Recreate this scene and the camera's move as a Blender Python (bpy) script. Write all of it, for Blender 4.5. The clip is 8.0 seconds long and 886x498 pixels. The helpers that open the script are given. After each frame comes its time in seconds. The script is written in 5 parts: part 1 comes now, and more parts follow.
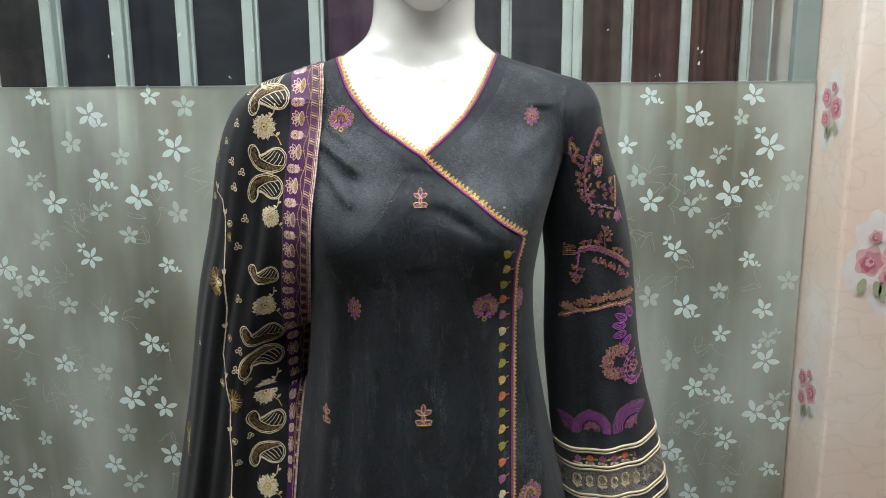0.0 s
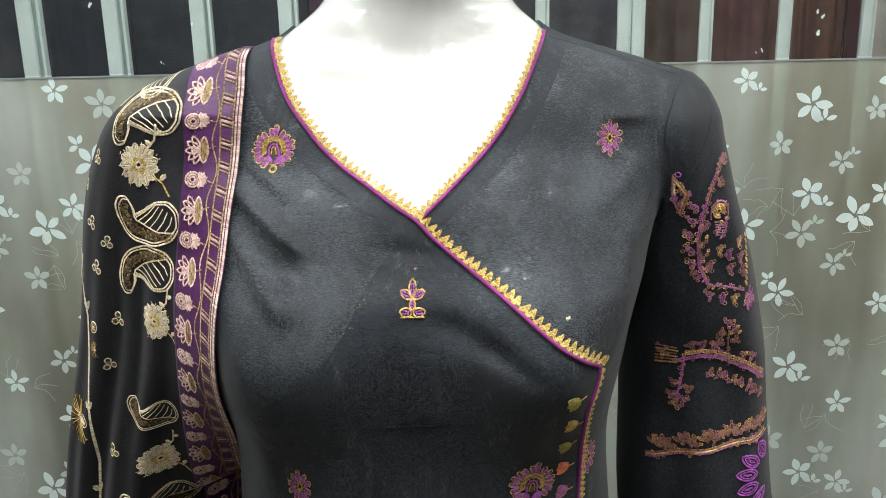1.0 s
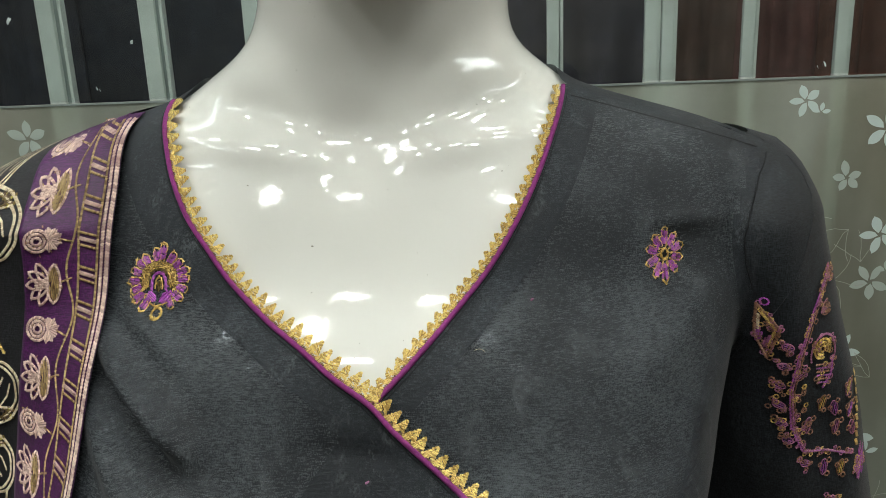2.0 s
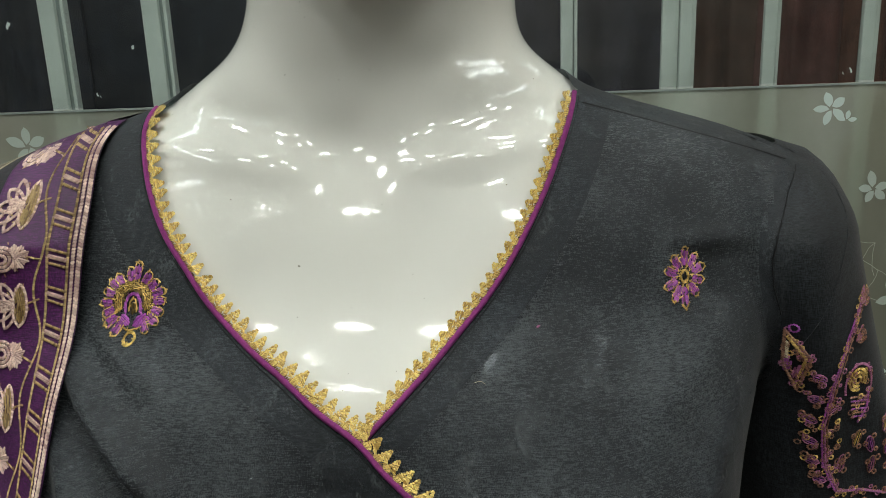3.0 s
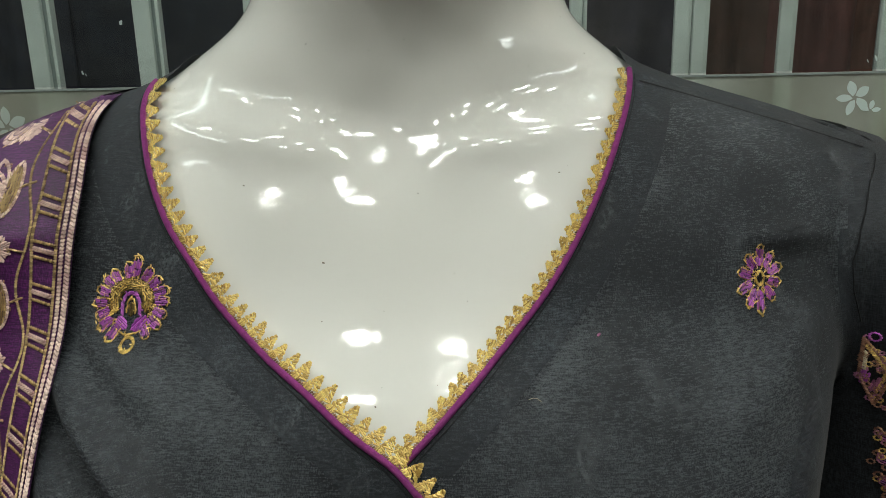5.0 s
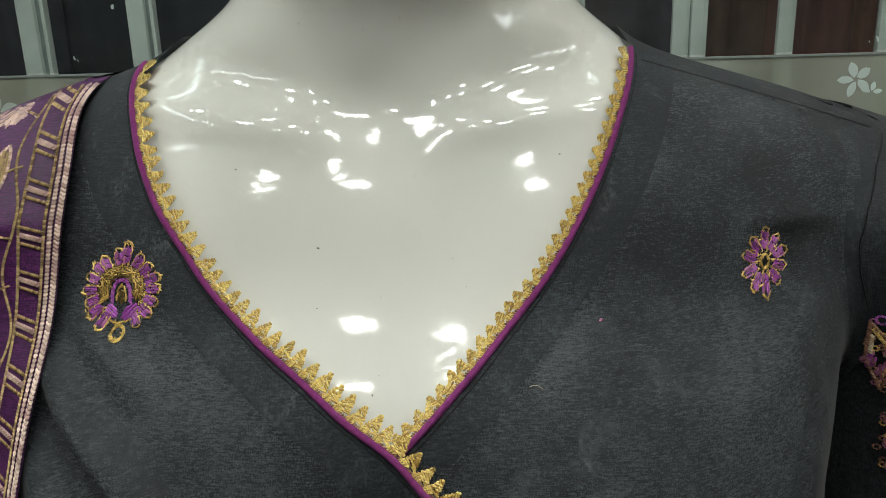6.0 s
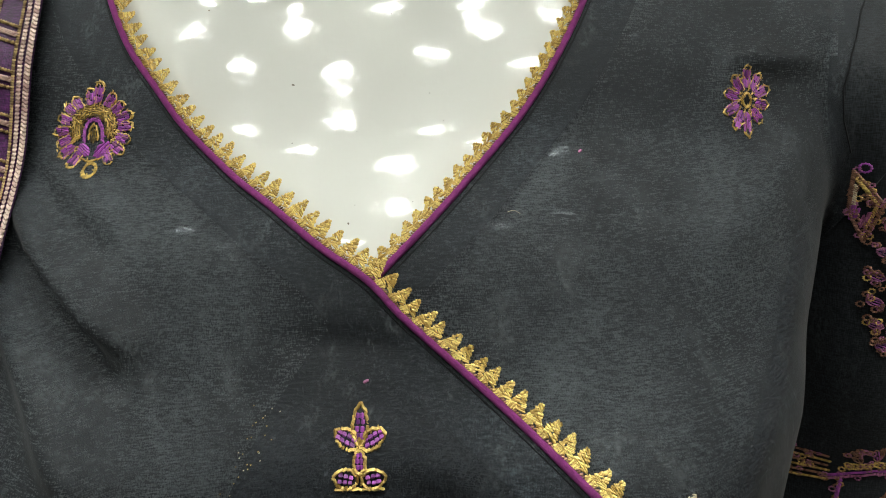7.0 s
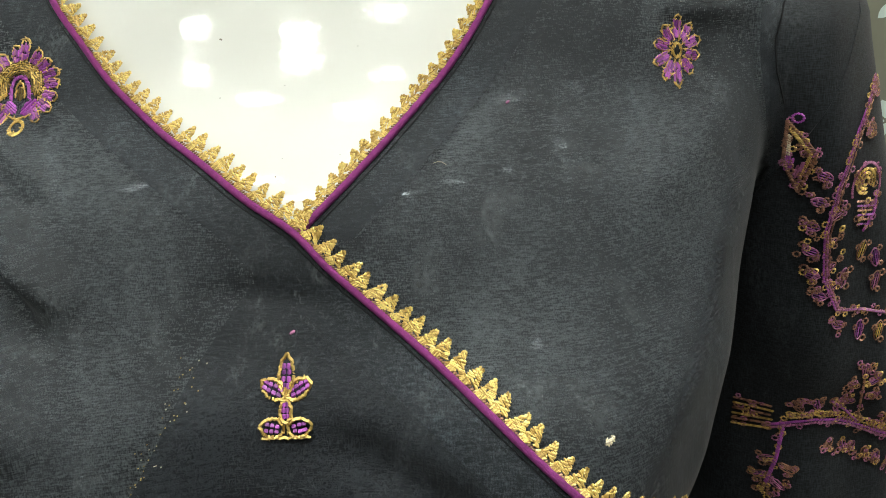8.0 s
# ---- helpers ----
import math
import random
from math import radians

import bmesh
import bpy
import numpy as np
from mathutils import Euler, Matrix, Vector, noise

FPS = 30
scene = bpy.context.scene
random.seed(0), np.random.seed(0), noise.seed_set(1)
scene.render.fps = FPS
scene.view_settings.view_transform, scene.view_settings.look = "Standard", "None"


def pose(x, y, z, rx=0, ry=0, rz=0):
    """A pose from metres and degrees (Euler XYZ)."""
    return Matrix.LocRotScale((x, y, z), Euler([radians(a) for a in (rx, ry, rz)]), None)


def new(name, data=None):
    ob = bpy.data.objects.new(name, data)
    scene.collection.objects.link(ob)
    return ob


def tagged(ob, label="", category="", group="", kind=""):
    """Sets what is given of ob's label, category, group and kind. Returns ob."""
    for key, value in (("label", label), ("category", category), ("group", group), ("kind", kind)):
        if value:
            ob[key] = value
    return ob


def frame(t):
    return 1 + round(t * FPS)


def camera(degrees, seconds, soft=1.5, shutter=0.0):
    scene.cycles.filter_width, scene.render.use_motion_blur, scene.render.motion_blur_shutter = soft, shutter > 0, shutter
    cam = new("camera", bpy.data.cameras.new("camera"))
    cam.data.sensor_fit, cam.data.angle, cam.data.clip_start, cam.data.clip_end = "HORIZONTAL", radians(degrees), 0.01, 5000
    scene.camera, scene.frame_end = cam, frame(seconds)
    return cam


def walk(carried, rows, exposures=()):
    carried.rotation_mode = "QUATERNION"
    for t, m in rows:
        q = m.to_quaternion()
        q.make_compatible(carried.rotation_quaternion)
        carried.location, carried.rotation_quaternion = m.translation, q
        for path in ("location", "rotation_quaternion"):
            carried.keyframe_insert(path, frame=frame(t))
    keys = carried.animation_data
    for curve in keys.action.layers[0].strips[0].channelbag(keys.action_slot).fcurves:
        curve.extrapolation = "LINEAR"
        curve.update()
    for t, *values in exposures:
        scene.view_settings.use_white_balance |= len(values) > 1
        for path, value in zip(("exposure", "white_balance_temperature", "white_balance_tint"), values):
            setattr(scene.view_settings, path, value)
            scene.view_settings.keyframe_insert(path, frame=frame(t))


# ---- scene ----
cam = camera(57.4, 8.0, 0.75)
METRES, EYE = 0.83, 1.42
ROWS = [
    (0.0, 0.0, 0.0, 0.0, -0.09, -11.66, 0.46),
    (0.5, 0.0118, 0.2575, 0.0166, 1.01, -12.77, 0.86),
    (1.0, 0.008, 0.5052, 0.0244, 1.16, -13.86, 1.35),
    (1.5, -0.0136, 0.6616, 0.0572, 0.84, -14.74, 1.72),
    (2.0, 0.0261, 0.7408, 0.073, 1.75, -15.22, 2.21),
    (3.5, 0.0329, 0.7892, 0.0684, 2.95, -14.53, 2.14),
    (4.0, 0.0043, 0.8109, 0.0682, 2.64, -14.75, 1.73),
    (4.5, -0.0047, 0.813, 0.0609, 2.29, -15.13, 1.44),
    (5.0, 0.0038, 0.824, 0.0611, 1.82, -15.52, 1.35),
    (6.5, 0.0034, 0.8321, 0.0508, 1.47, -16.95, 1.75),
    (7.0, 0.009, 0.8187, -0.0007, 1.14, -17.6, 1.86),
    (7.5, 0.0133, 0.8211, -0.0109, 0.47, -19.05, 2.06),
    (8.0, 0.0319, 0.8148, -0.0088, 0.13, -19.53, 2.41),
]
EXPOSURES = [(0.0, 0.88, 6150, 16), (1.0, 0.98, 6200, 16), (1.25, 0.74, 6250, 15), (1.6, 0.26, 6350, 13), (2.0, 0.04, 6450, 11), (4.0, -0.20, 6500, 10), (5.2, -0.24, 6500, 10), (6.5, -0.28, 6500, 10), (7.0, -0.02, 6500, 10), (7.5, 0.32, 6500, 9), (8.0, 0.42, 6500, 9)]
walk(cam, [(t, pose(METRES * x, METRES * y, EYE + METRES * z, 90 + pitch, roll, yaw)) for t, x, y, z, yaw, pitch, roll in ROWS], EXPOSURES)

# ---- light: a dim shop, lit by the round lamps in its ceiling and by added fill tubes ----
world = bpy.data.worlds.new("shop_dusk")
scene.world = world
world.use_nodes = True
world.node_tree.nodes["Background"].inputs["Color"].default_value = (0.75, 0.85, 1.0, 1)
world.node_tree.nodes["Background"].inputs["Strength"].default_value = 0.02
LAMP_GLOW = 106.0
TUBE_GLOW = 16.0

# ---- the forms: stacks of level sections ----
def smooth_table(zs, vals):
    """Monotone cubic through (zs, vals), as a function on arrays."""
    order = np.argsort(zs)
    x, v = np.asarray(zs, float)[order], np.asarray(vals, float)[order]
    h, d = np.diff(x), np.diff(v) / np.diff(x)
    m = np.zeros(len(x))
    m[0], m[-1] = d[0], d[-1]
    for i in range(1, len(x) - 1):
        m[i] = 0 if d[i - 1] * d[i] <= 0 else 2 * d[i - 1] * d[i] / (d[i - 1] + d[i])

    def f(q):
        q = np.clip(np.asarray(q, float), x[0], x[-1])
        i = np.clip(np.searchsorted(x, q) - 1, 0, len(x) - 2)
        s = (q - x[i]) / h[i]
        return ((2 * s**3 - 3 * s**2 + 1) * v[i] + (s**3 - 2 * s**2 + s) * h[i] * m[i]
                + (3 * s**2 - 2 * s**3) * v[i + 1] + (s**3 - s**2) * h[i] * m[i + 1])
    return f


def softened(f, width):
    """The same table with its kinks rounded over a width."""
    if not width:
        return f
    steps = np.linspace(-1.8, 1.8, 13)
    weights = np.exp(-steps**2)
    dense = np.linspace(0.4, 1.65, 3000)
    values = sum(w * f(dense + s * width) for s, w in zip(steps, weights / weights.sum()))
    return lambda q: np.interp(q, dense, values)


class Stack:
    """Level super-ellipse sections: rows of height, centre x, half width, centre y, depth to the front, depth to the back, roundness."""
    def __init__(self, rows, soft=0.0):
        cols = list(zip(*rows))
        self.cx, self.a, self.cy, self.bf, self.bb, self.p = (softened(smooth_table(cols[0], c), soft) for c in cols[1:])

    def front(self, x, z):
        x, z = np.asarray(x, float), np.asarray(z, float)
        s = np.clip(np.abs(x - self.cx(z)) / self.a(z), 0, 1)
        p = self.p(z)
        return self.cy(z) - self.bf(z) * (1 - s**p) ** (1 / p)

    def angle(self, x, z):
        s = np.clip((x - self.cx(z)) / self.a(z), -1, 1)
        return np.arcsin(np.sign(s) * np.abs(s) ** (self.p(z) / 2))

    def at(self, ang, z):
        sn, cs, p = np.sin(ang), np.cos(ang), self.p(z)
        x = self.cx(z) + self.a(z) * np.sign(sn) * np.abs(sn) ** (2 / p)
        b = np.where(cs > 0, self.bf(z), self.bb(z))
        return x, self.cy(z) - b * np.sign(cs) * np.abs(cs) ** (2 / p)


MID = -0.027
MID_X = smooth_table((0.45, 1.452, 1.515, 1.60), (MID, MID, MID + 0.006, MID + 0.006))
MID_Y = smooth_table((0.45, 1.375, 1.452, 1.60), (1.05, 1.05, 1.056, 1.055))
BACK_DEPTH = smooth_table((0.45, 0.70, 0.937, 1.10, 1.30, 1.375, 1.412, 1.452, 1.60), (0.20, 0.16, 0.12, 0.10, 0.10, 0.095, 0.08, 0.064, 0.064))


def trunk(rows, soft, less=0.0):
    """Sections of a trunk from rows of height, half width, depth to the front and roundness."""
    return Stack([(z, float(MID_X(z)), a - less, float(MID_Y(z)), b - less, float(BACK_DEPTH(z)) - less, p) for z, a, b, p in rows], soft)


TORSO = trunk([
    (0.45, 0.29, 0.2, 2.3), (0.7, 0.232, 0.188, 2.4), (0.869, 0.192, 0.178, 2.5), (0.937, 0.176, 0.173, 2.6), (1.017, 0.159, 0.168, 2.7),
    (1.094, 0.147, 0.165, 2.8), (1.169, 0.142, 0.168, 3), (1.25, 0.152, 0.176, 3.4), (1.287, 0.163, 0.17, 3.3), (1.311, 0.171, 0.154, 3.1),
    (1.342, 0.184, 0.139, 2.6), (1.375, 0.202, 0.111, 2.2), (1.4, 0.212, 0.098, 2.15), (1.412, 0.206, 0.092, 2.1), (1.421, 0.195, 0.087, 2.1),
    (1.431, 0.17, 0.082, 2.1), (1.444, 0.127, 0.077, 2.1), (1.452, 0.104, 0.074, 2.1), (1.463, 0.089, 0.072, 2.1), (1.476, 0.0765, 0.07, 2.1)], 0.004)
ARM_BACK = smooth_table((0.60, 1.20, 1.28, 1.34, 1.385, 1.60), (0.028, 0.028, 0.018, 0.009, 0.0, 0.0))


ARM_WIDER = smooth_table((0.60, 1.08, 1.20, 1.28, 1.34, 1.385, 1.60), (1.025, 1.03, 1.042, 1.032, 1.016, 1.0, 1.0))


def arm_swing(x, z):
    """Where a place on the hanging arm goes when the arm swings back: outwards and down."""
    k = float(ARM_WIDER(z))
    return x * k, 1.435 + (z - 1.435) * k


def swung(rows):
    return [(z, cx * ARM_WIDER(z), a * ARM_WIDER(z), cy + ARM_BACK(z), bf, bb, p) for z, cx, a, cy, bf, bb, p in rows]


SLEEVE = Stack(swung([
    (0.80, 0.232, 0.080, 1.00, 0.075, 0.07, 2.0), (0.884, 0.224, 0.071, 1.01, 0.072, 0.07, 2.0), (0.991, 0.206, 0.066, 1.02, 0.070, 0.07, 2.0), (1.087, 0.193, 0.061, 1.025, 0.068, 0.07, 2.0),
    (1.178, 0.187, 0.056, 1.03, 0.067, 0.07, 2.0), (1.26, 0.177, 0.053, 1.035, 0.072, 0.07, 2.0), (1.346, 0.165, 0.0425, 1.045, 0.078, 0.07, 2.0),
    (1.385, 0.161, 0.040, 1.05, 0.071, 0.06, 2.0), (1.405, 0.161, 0.033, 1.052, 0.056, 0.05, 2.0), (1.42, 0.160, 0.020, 1.05, 0.034, 0.03, 2.0), (1.4245, 0.159, 0.006, 1.05, 0.02, 0.02, 2.0)]))
SCARF_LEFT = smooth_table((0.5, 0.7, 0.863, 1.013, 1.153, 1.242, 1.336, 1.385, 1.410, 1.421, 1.430, 1.437, 1.446), (-0.436, -0.401, -0.377, -0.349, -0.327, -0.307, -0.290, -0.270, -0.247, -0.228, -0.203, -0.182, -0.150))
SCARF_RIGHT = smooth_table((0.5, 0.7, 0.916, 1.051, 1.157, 1.259, 1.368, 1.415, 1.446), (-0.215, -0.205, -0.190, -0.181, -0.1645, -0.1465, -0.1405, -0.1395, -0.145))


def creases(x, z):
    """Soft folds of the worn cloth: how far they stand out."""
    total = np.zeros(np.broadcast(np.asarray(x), np.asarray(z)).shape)
    for x0, z0, x1, z1, wide, out in CREASES:
        dx, dz = x1 - x0, z1 - z0
        k = np.clip(((x - x0) * dx + (z - z0) * dz) / (dx * dx + dz * dz), -0.2, 1.2)
        d2 = (x - x0 - k * dx) ** 2 + (z - z0 - k * dz) ** 2
        total = total + (2.0 if out > 0 else 1.3) * out * np.exp(-d2 / wide**2) * np.clip(1.2 - np.abs(2 * k - 1) ** 2 * 0.85, 0, 1)
    return total


CREASES = [(-0.142, 1.360, -0.092, 1.322, 0.0055, 0.0058), (-0.140, 1.346, -0.094, 1.308, 0.0045, -0.0050), (-0.140, 1.335, -0.098, 1.290, 0.007, 0.0058), (-0.137, 1.372, -0.10, 1.352, 0.005, 0.0025),
           (0.135, 1.372, 0.085, 1.335, 0.010, 0.002), (0.128, 1.335, 0.088, 1.275, 0.012, 0.003), (0.118, 1.30, 0.098, 1.25, 0.008, 0.003), (0.10, 1.395, 0.138, 1.392, 0.004, 0.0016),
           (-0.05, 1.322, -0.012, 1.318, 0.005, -0.0015), (-0.015, 1.285, 0.035, 1.262, 0.008, -0.003), (0.02, 1.27, 0.05, 1.25, 0.006, -0.002),
           (-0.075, 1.17, -0.10, 0.90, 0.018, 0.006), (-0.02, 1.16, -0.03, 0.88, 0.02, 0.005), (0.045, 1.16, 0.06, 0.88, 0.017, 0.005), (-0.12, 1.2, -0.15, 0.9, 0.014, 0.006), (0.1, 1.1, 0.13, 0.88, 0.012, 0.005)]


def bust(x, z):
    d = np.abs(np.asarray(x) - MID)
    wide = np.where(d > 0.092, 0.036, 0.05)
    return 0.028 * np.exp(-((d - 0.092) / wide) ** 2 - ((z - 1.252) / 0.055) ** 2)


def dress_front(x, z):
    return TORSO.front(x, z) - bust(x, z) - creases(x, z)


def sleeve_front(x, z):
    x, z = np.asarray(x, float), np.asarray(z, float)
    ripple = 0.0025 * np.sin(z * 70 + x * 60) * np.exp(-((z - 1.22) / 0.06) ** 2) + 0.002 * np.sin(x * 150 + z * 18)
    return SLEEVE.front(x, z) + ripple


def scarf_front(x, z):
    """The shawl lies on the dress near its bordered edge and falls from the shoulder over the arm beyond."""
    x, z = np.asarray(x, float), np.asarray(z, float)
    left, right = SCARF_LEFT(z), SCARF_RIGHT(z)
    u = np.clip((right - x) / (right - left), 0, 1)
    reach = np.clip((1.452 - z) / 0.05, 0, 1) ** 0.6
    edge = TORSO.front(right, z) - bust(right, z) - 0.007
    middle = 1.045 - 0.10 * reach
    base = edge + (middle - edge) * np.clip(u / 0.45, 0, 1) ** 0.8
    round_off = (1.052 - base) * np.clip((u - 0.35) / 0.65, 0, 1) ** 3.2
    fall = np.clip((1.40 - z) / 0.25, 0, 1)
    pleats = 0.007 * fall * np.sin(u * 19 + 1.2 * np.sin(z * 5) + 0.4) * np.clip(u * 6 - 0.9, 0, 1) + 0.004 * fall * np.sin(u * 43 + z * 9) * np.clip(u * 5 - 1.2, 0, 1)
    return base + round_off - pleats * np.clip((1 - u) * 5, 0, 1)


def joined(a, b, k=0.018):
    """The nearer of two fronts, with a rounded hollow where they meet."""
    h = np.clip(0.5 + 0.5 * (b - a) / k, 0, 1)
    return b + (a - b) * h - k * h * (1 - h)


def shoulder_share(z):
    s = np.clip((np.asarray(z, float) - 1.265) / 0.04, 0, 1)
    return s * s * (3 - 2 * s)


def worn_front(x, z):
    """Dress and sleeve together, where the sleeve is sewn in."""
    a, b = dress_front(x, z), sleeve_front(x, z)
    return np.minimum(a, b) + shoulder_share(z) * (joined(a, b) - np.minimum(a, b))


# ---- materials ----
def node_material(name):
    m = bpy.data.materials.new(name)
    m.use_nodes = True
    nt = m.node_tree
    return m, nt, nt.nodes["Principled BSDF"]


def add(nt, kind, **sockets):
    n = nt.nodes.new(kind)
    for key, value in sockets.items():
        n.inputs[key.replace("_", " ")].default_value = value
    return n


def coords(nt, scale=(1, 1, 1), turn=(0, 0, 0)):
    tc = nt.nodes.new("ShaderNodeTexCoord")
    mp = add(nt, "ShaderNodeMapping", Scale=scale, Rotation=turn)
    nt.links.new(tc.outputs["Object"], mp.inputs["Vector"])
    return mp.outputs["Vector"]


def noise_of(nt, vec, scale, detail=3.0, rough=0.55):
    n = add(nt, "ShaderNodeTexNoise", Scale=scale, Detail=detail, Roughness=rough)
    nt.links.new(vec, n.inputs["Vector"])
    return n.outputs["Fac"]


def ramp(nt, fac, stops):
    r = nt.nodes.new("ShaderNodeValToRGB")
    while len(r.color_ramp.elements) < len(stops):
        r.color_ramp.elements.new(0.5)
    for e, (pos, col) in zip(r.color_ramp.elements, stops):
        e.position, e.color = pos, (*col, 1)
    nt.links.new(fac, r.inputs["Fac"])
    return r.outputs["Color"]


def blend(nt, fac, a, b, mode="MIX"):
    n = nt.nodes.new("ShaderNodeMix")
    n.data_type, n.blend_type = "RGBA", mode
    for sock, v in ((n.inputs[0], fac), (n.inputs[6], a), (n.inputs[7], b)):
        if isinstance(v, (int, float)):
            sock.default_value = v
        elif isinstance(v, tuple):
            sock.default_value = (*v, 1)
        else:
            nt.links.new(v, sock)
    return n.outputs[2]


def bump(nt, fac, bsdf, strength, distance):
    n = add(nt, "ShaderNodeBump", Strength=strength, Distance=distance)
    nt.links.new(fac, n.inputs["Height"])
    nt.links.new(n.outputs["Normal"], bsdf.inputs["Normal"])


def math_node(nt, op, a, b):
    n = nt.nodes.new("ShaderNodeMath")
    n.operation = op
    for sock, v in zip(n.inputs, (a, b)):
        if isinstance(v, (int, float)):
            sock.default_value = v
        else:
            nt.links.new(v, sock)
    return n.outputs[0]


def cloth(name, dark, light, sheen=0.25, slub=0.5, pale=(0.16, 0.17, 0.18), rough=0.7, sheer=0.0):
    """Fine woven lawn: crossed slubby threads, thicker slubs, a soft cloudiness and pale rubbed places whose flecks
    also paint in sparkle.
    """
    m, nt, b = node_material(name)
    warp = noise_of(nt, coords(nt, (2500, 2500, 260)), 1.0, 2, 0.5)
    weft = noise_of(nt, coords(nt, (380, 380, 2700)), 1.0, 2, 0.5)
    thick = noise_of(nt, coords(nt, (60, 60, 1700)), 1.0, 1)
    threads = math_node(nt, "ADD", math_node(nt, "MULTIPLY", warp, 0.46), math_node(nt, "ADD", math_node(nt, "MULTIPLY", weft, 0.48), math_node(nt, "MULTIPLY", thick, 0.06)))
    base = ramp(nt, threads, ((0.40, dark), (0.50, tuple((d + l) * 0.42 for d, l in zip(dark, light))), (0.60, light)))
    cloud = noise_of(nt, coords(nt, (1.0, 1.0, 0.7)), 24, 5, 0.6)
    base = blend(nt, 0.75, base, ramp(nt, cloud, ((0.34, (0.35, 0.35, 0.36)), (0.66, (1, 1, 1)))), "MULTIPLY")
    rub = noise_of(nt, coords(nt, (1.5, 1.5, 0.30)), 46, 5, 0.66)
    # pale flecks: rubbed threads, and sparkle put into the colour
    sparkle_fleck = noise_of(nt, coords(nt, (700, 700, 420)), 1.0, 2, 0.7)
    mask = math_node(nt, "MULTIPLY", math_node(nt, "MULTIPLY", math_node(nt, "SUBTRACT", rub, 0.54), 6.0), math_node(nt, "MULTIPLY", math_node(nt, "SUBTRACT", sparkle_fleck, 0.42), 4.0))
    n = nt.nodes.new("ShaderNodeClamp")
    nt.links.new(mask, n.inputs[0])
    base = blend(nt, math_node(nt, "MULTIPLY", n.outputs[0], slub), base, pale)
    nt.links.new(base, b.inputs["Base Color"])
    b.inputs["Roughness"].default_value = rough
    b.inputs["Sheen Weight"].default_value = sheen
    b.inputs["Sheen Roughness"].default_value = 0.45
    b.inputs["Specular IOR Level"].default_value = 0.35
    bump(nt, threads, b, 0.7, 0.0004)
    if sheer:
        gaps = add(nt, "ShaderNodeBsdfTransparent", Color=(0.90, 0.95, 1.0, 1))
        mix = nt.nodes.new("ShaderNodeMixShader")
        open_weave = nt.nodes.new("ShaderNodeMapRange")
        open_weave.inputs["From Min"].default_value, open_weave.inputs["From Max"].default_value = 0.44, 0.62
        open_weave.inputs["To Min"].default_value, open_weave.inputs["To Max"].default_value = sheer * 0.2, sheer * 2.2
        nt.links.new(math_node(nt, "ADD", math_node(nt, "MULTIPLY", threads, 0.7), math_node(nt, "MULTIPLY", cloud, 0.3)), open_weave.inputs["Value"])
        nt.links.new(open_weave.outputs[0], mix.inputs[0])
        nt.links.new(b.outputs[0], mix.inputs[1])
        nt.links.new(gaps.outputs[0], mix.inputs[2])
        nt.links.new(mix.outputs[0], nt.nodes["Material Output"].inputs["Surface"])
    return m


def thread(name, colour, other, rough=0.4, metal=0.0):
    """Twisted embroidery yarn, each stitch a little lighter or darker."""
    m, nt, b = node_material(name)
    geo = nt.nodes.new("ShaderNodeNewGeometry")
    base = ramp(nt, geo.outputs["Random Per Island"], ((0.0, other), (0.55, colour), (1.0, tuple(min(1, c * 1.35) for c in colour))))
    fibre = noise_of(nt, coords(nt), 1800, 2)
    base = blend(nt, 0.6, base, ramp(nt, fibre, ((0.3, (0.45, 0.45, 0.45)), (0.65, (1, 1, 1)))), "MULTIPLY")
    nt.links.new(base, b.inputs["Base Color"])
    b.inputs["Roughness"].default_value, b.inputs["Metallic"].default_value = rough, metal
    bump(nt, fibre, b, 0.5, 0.0002)
    return m


def plain(name, colour, rough=0.5, metal=0.0, vary=0.15, scale=9.0, grain=0.1, coat=0.0):
    m, nt, b = node_material(name)
    big = noise_of(nt, coords(nt), scale, 5)
    fine = noise_of(nt, coords(nt), scale * 22, 3)
    lo = tuple(c * (1 - vary) for c in colour)
    base = ramp(nt, math_node(nt, "MULTIPLY", math_node(nt, "ADD", big, fine), 0.5), ((0.38, lo), (0.62, colour)))
    nt.links.new(base, b.inputs["Base Color"])
    b.inputs["Roughness"].default_value, b.inputs["Metallic"].default_value, b.inputs["Coat Weight"].default_value = rough, metal, coat
    bump(nt, fine, b, grain, 0.001)
    return m


BLACK_CLOTH = cloth("black_lawn", (0.006, 0.0075, 0.0105), (0.054, 0.065, 0.078), 0.10, 0.6, (0.19, 0.21, 0.22), sheer=0.17)
FACING_CLOTH = cloth("grey_facing_lawn", (0.10, 0.11, 0.12), (0.24, 0.26, 0.28), 0.1, 0.2)
# the bodice's lawn again, darkened in colour for the shaded sleeves
SLEEVE_CLOTH_SHADED = cloth("black_lawn_sleeve_shade", (0.0035, 0.0045, 0.0065), (0.040, 0.048, 0.059), 0.08, 0.3, (0.12, 0.135, 0.15), sheer=0.06)
SCARF_CLOTH = cloth("black_chiffon", (0.006, 0.006, 0.008), (0.018, 0.018, 0.022), 0.06, 0.15)
PURPLE_CLOTH = cloth("purple_silk", (0.045, 0.0045, 0.055), (0.14, 0.016, 0.155), 0.06, 0.12, (0.25, 0.1, 0.36), 0.5)
PIPING = plain("magenta_piping", (0.55, 0.080, 0.42), 0.95, 0, 0.35, 700, 0.9)
SEAM = plain("black_seam_thread", (0.004, 0.004, 0.005), 0.9, 0, 0.3, 300)
GOLD = thread("gold_thread", (0.74, 0.53, 0.15), (0.34, 0.20, 0.04), 0.36, 0.4)
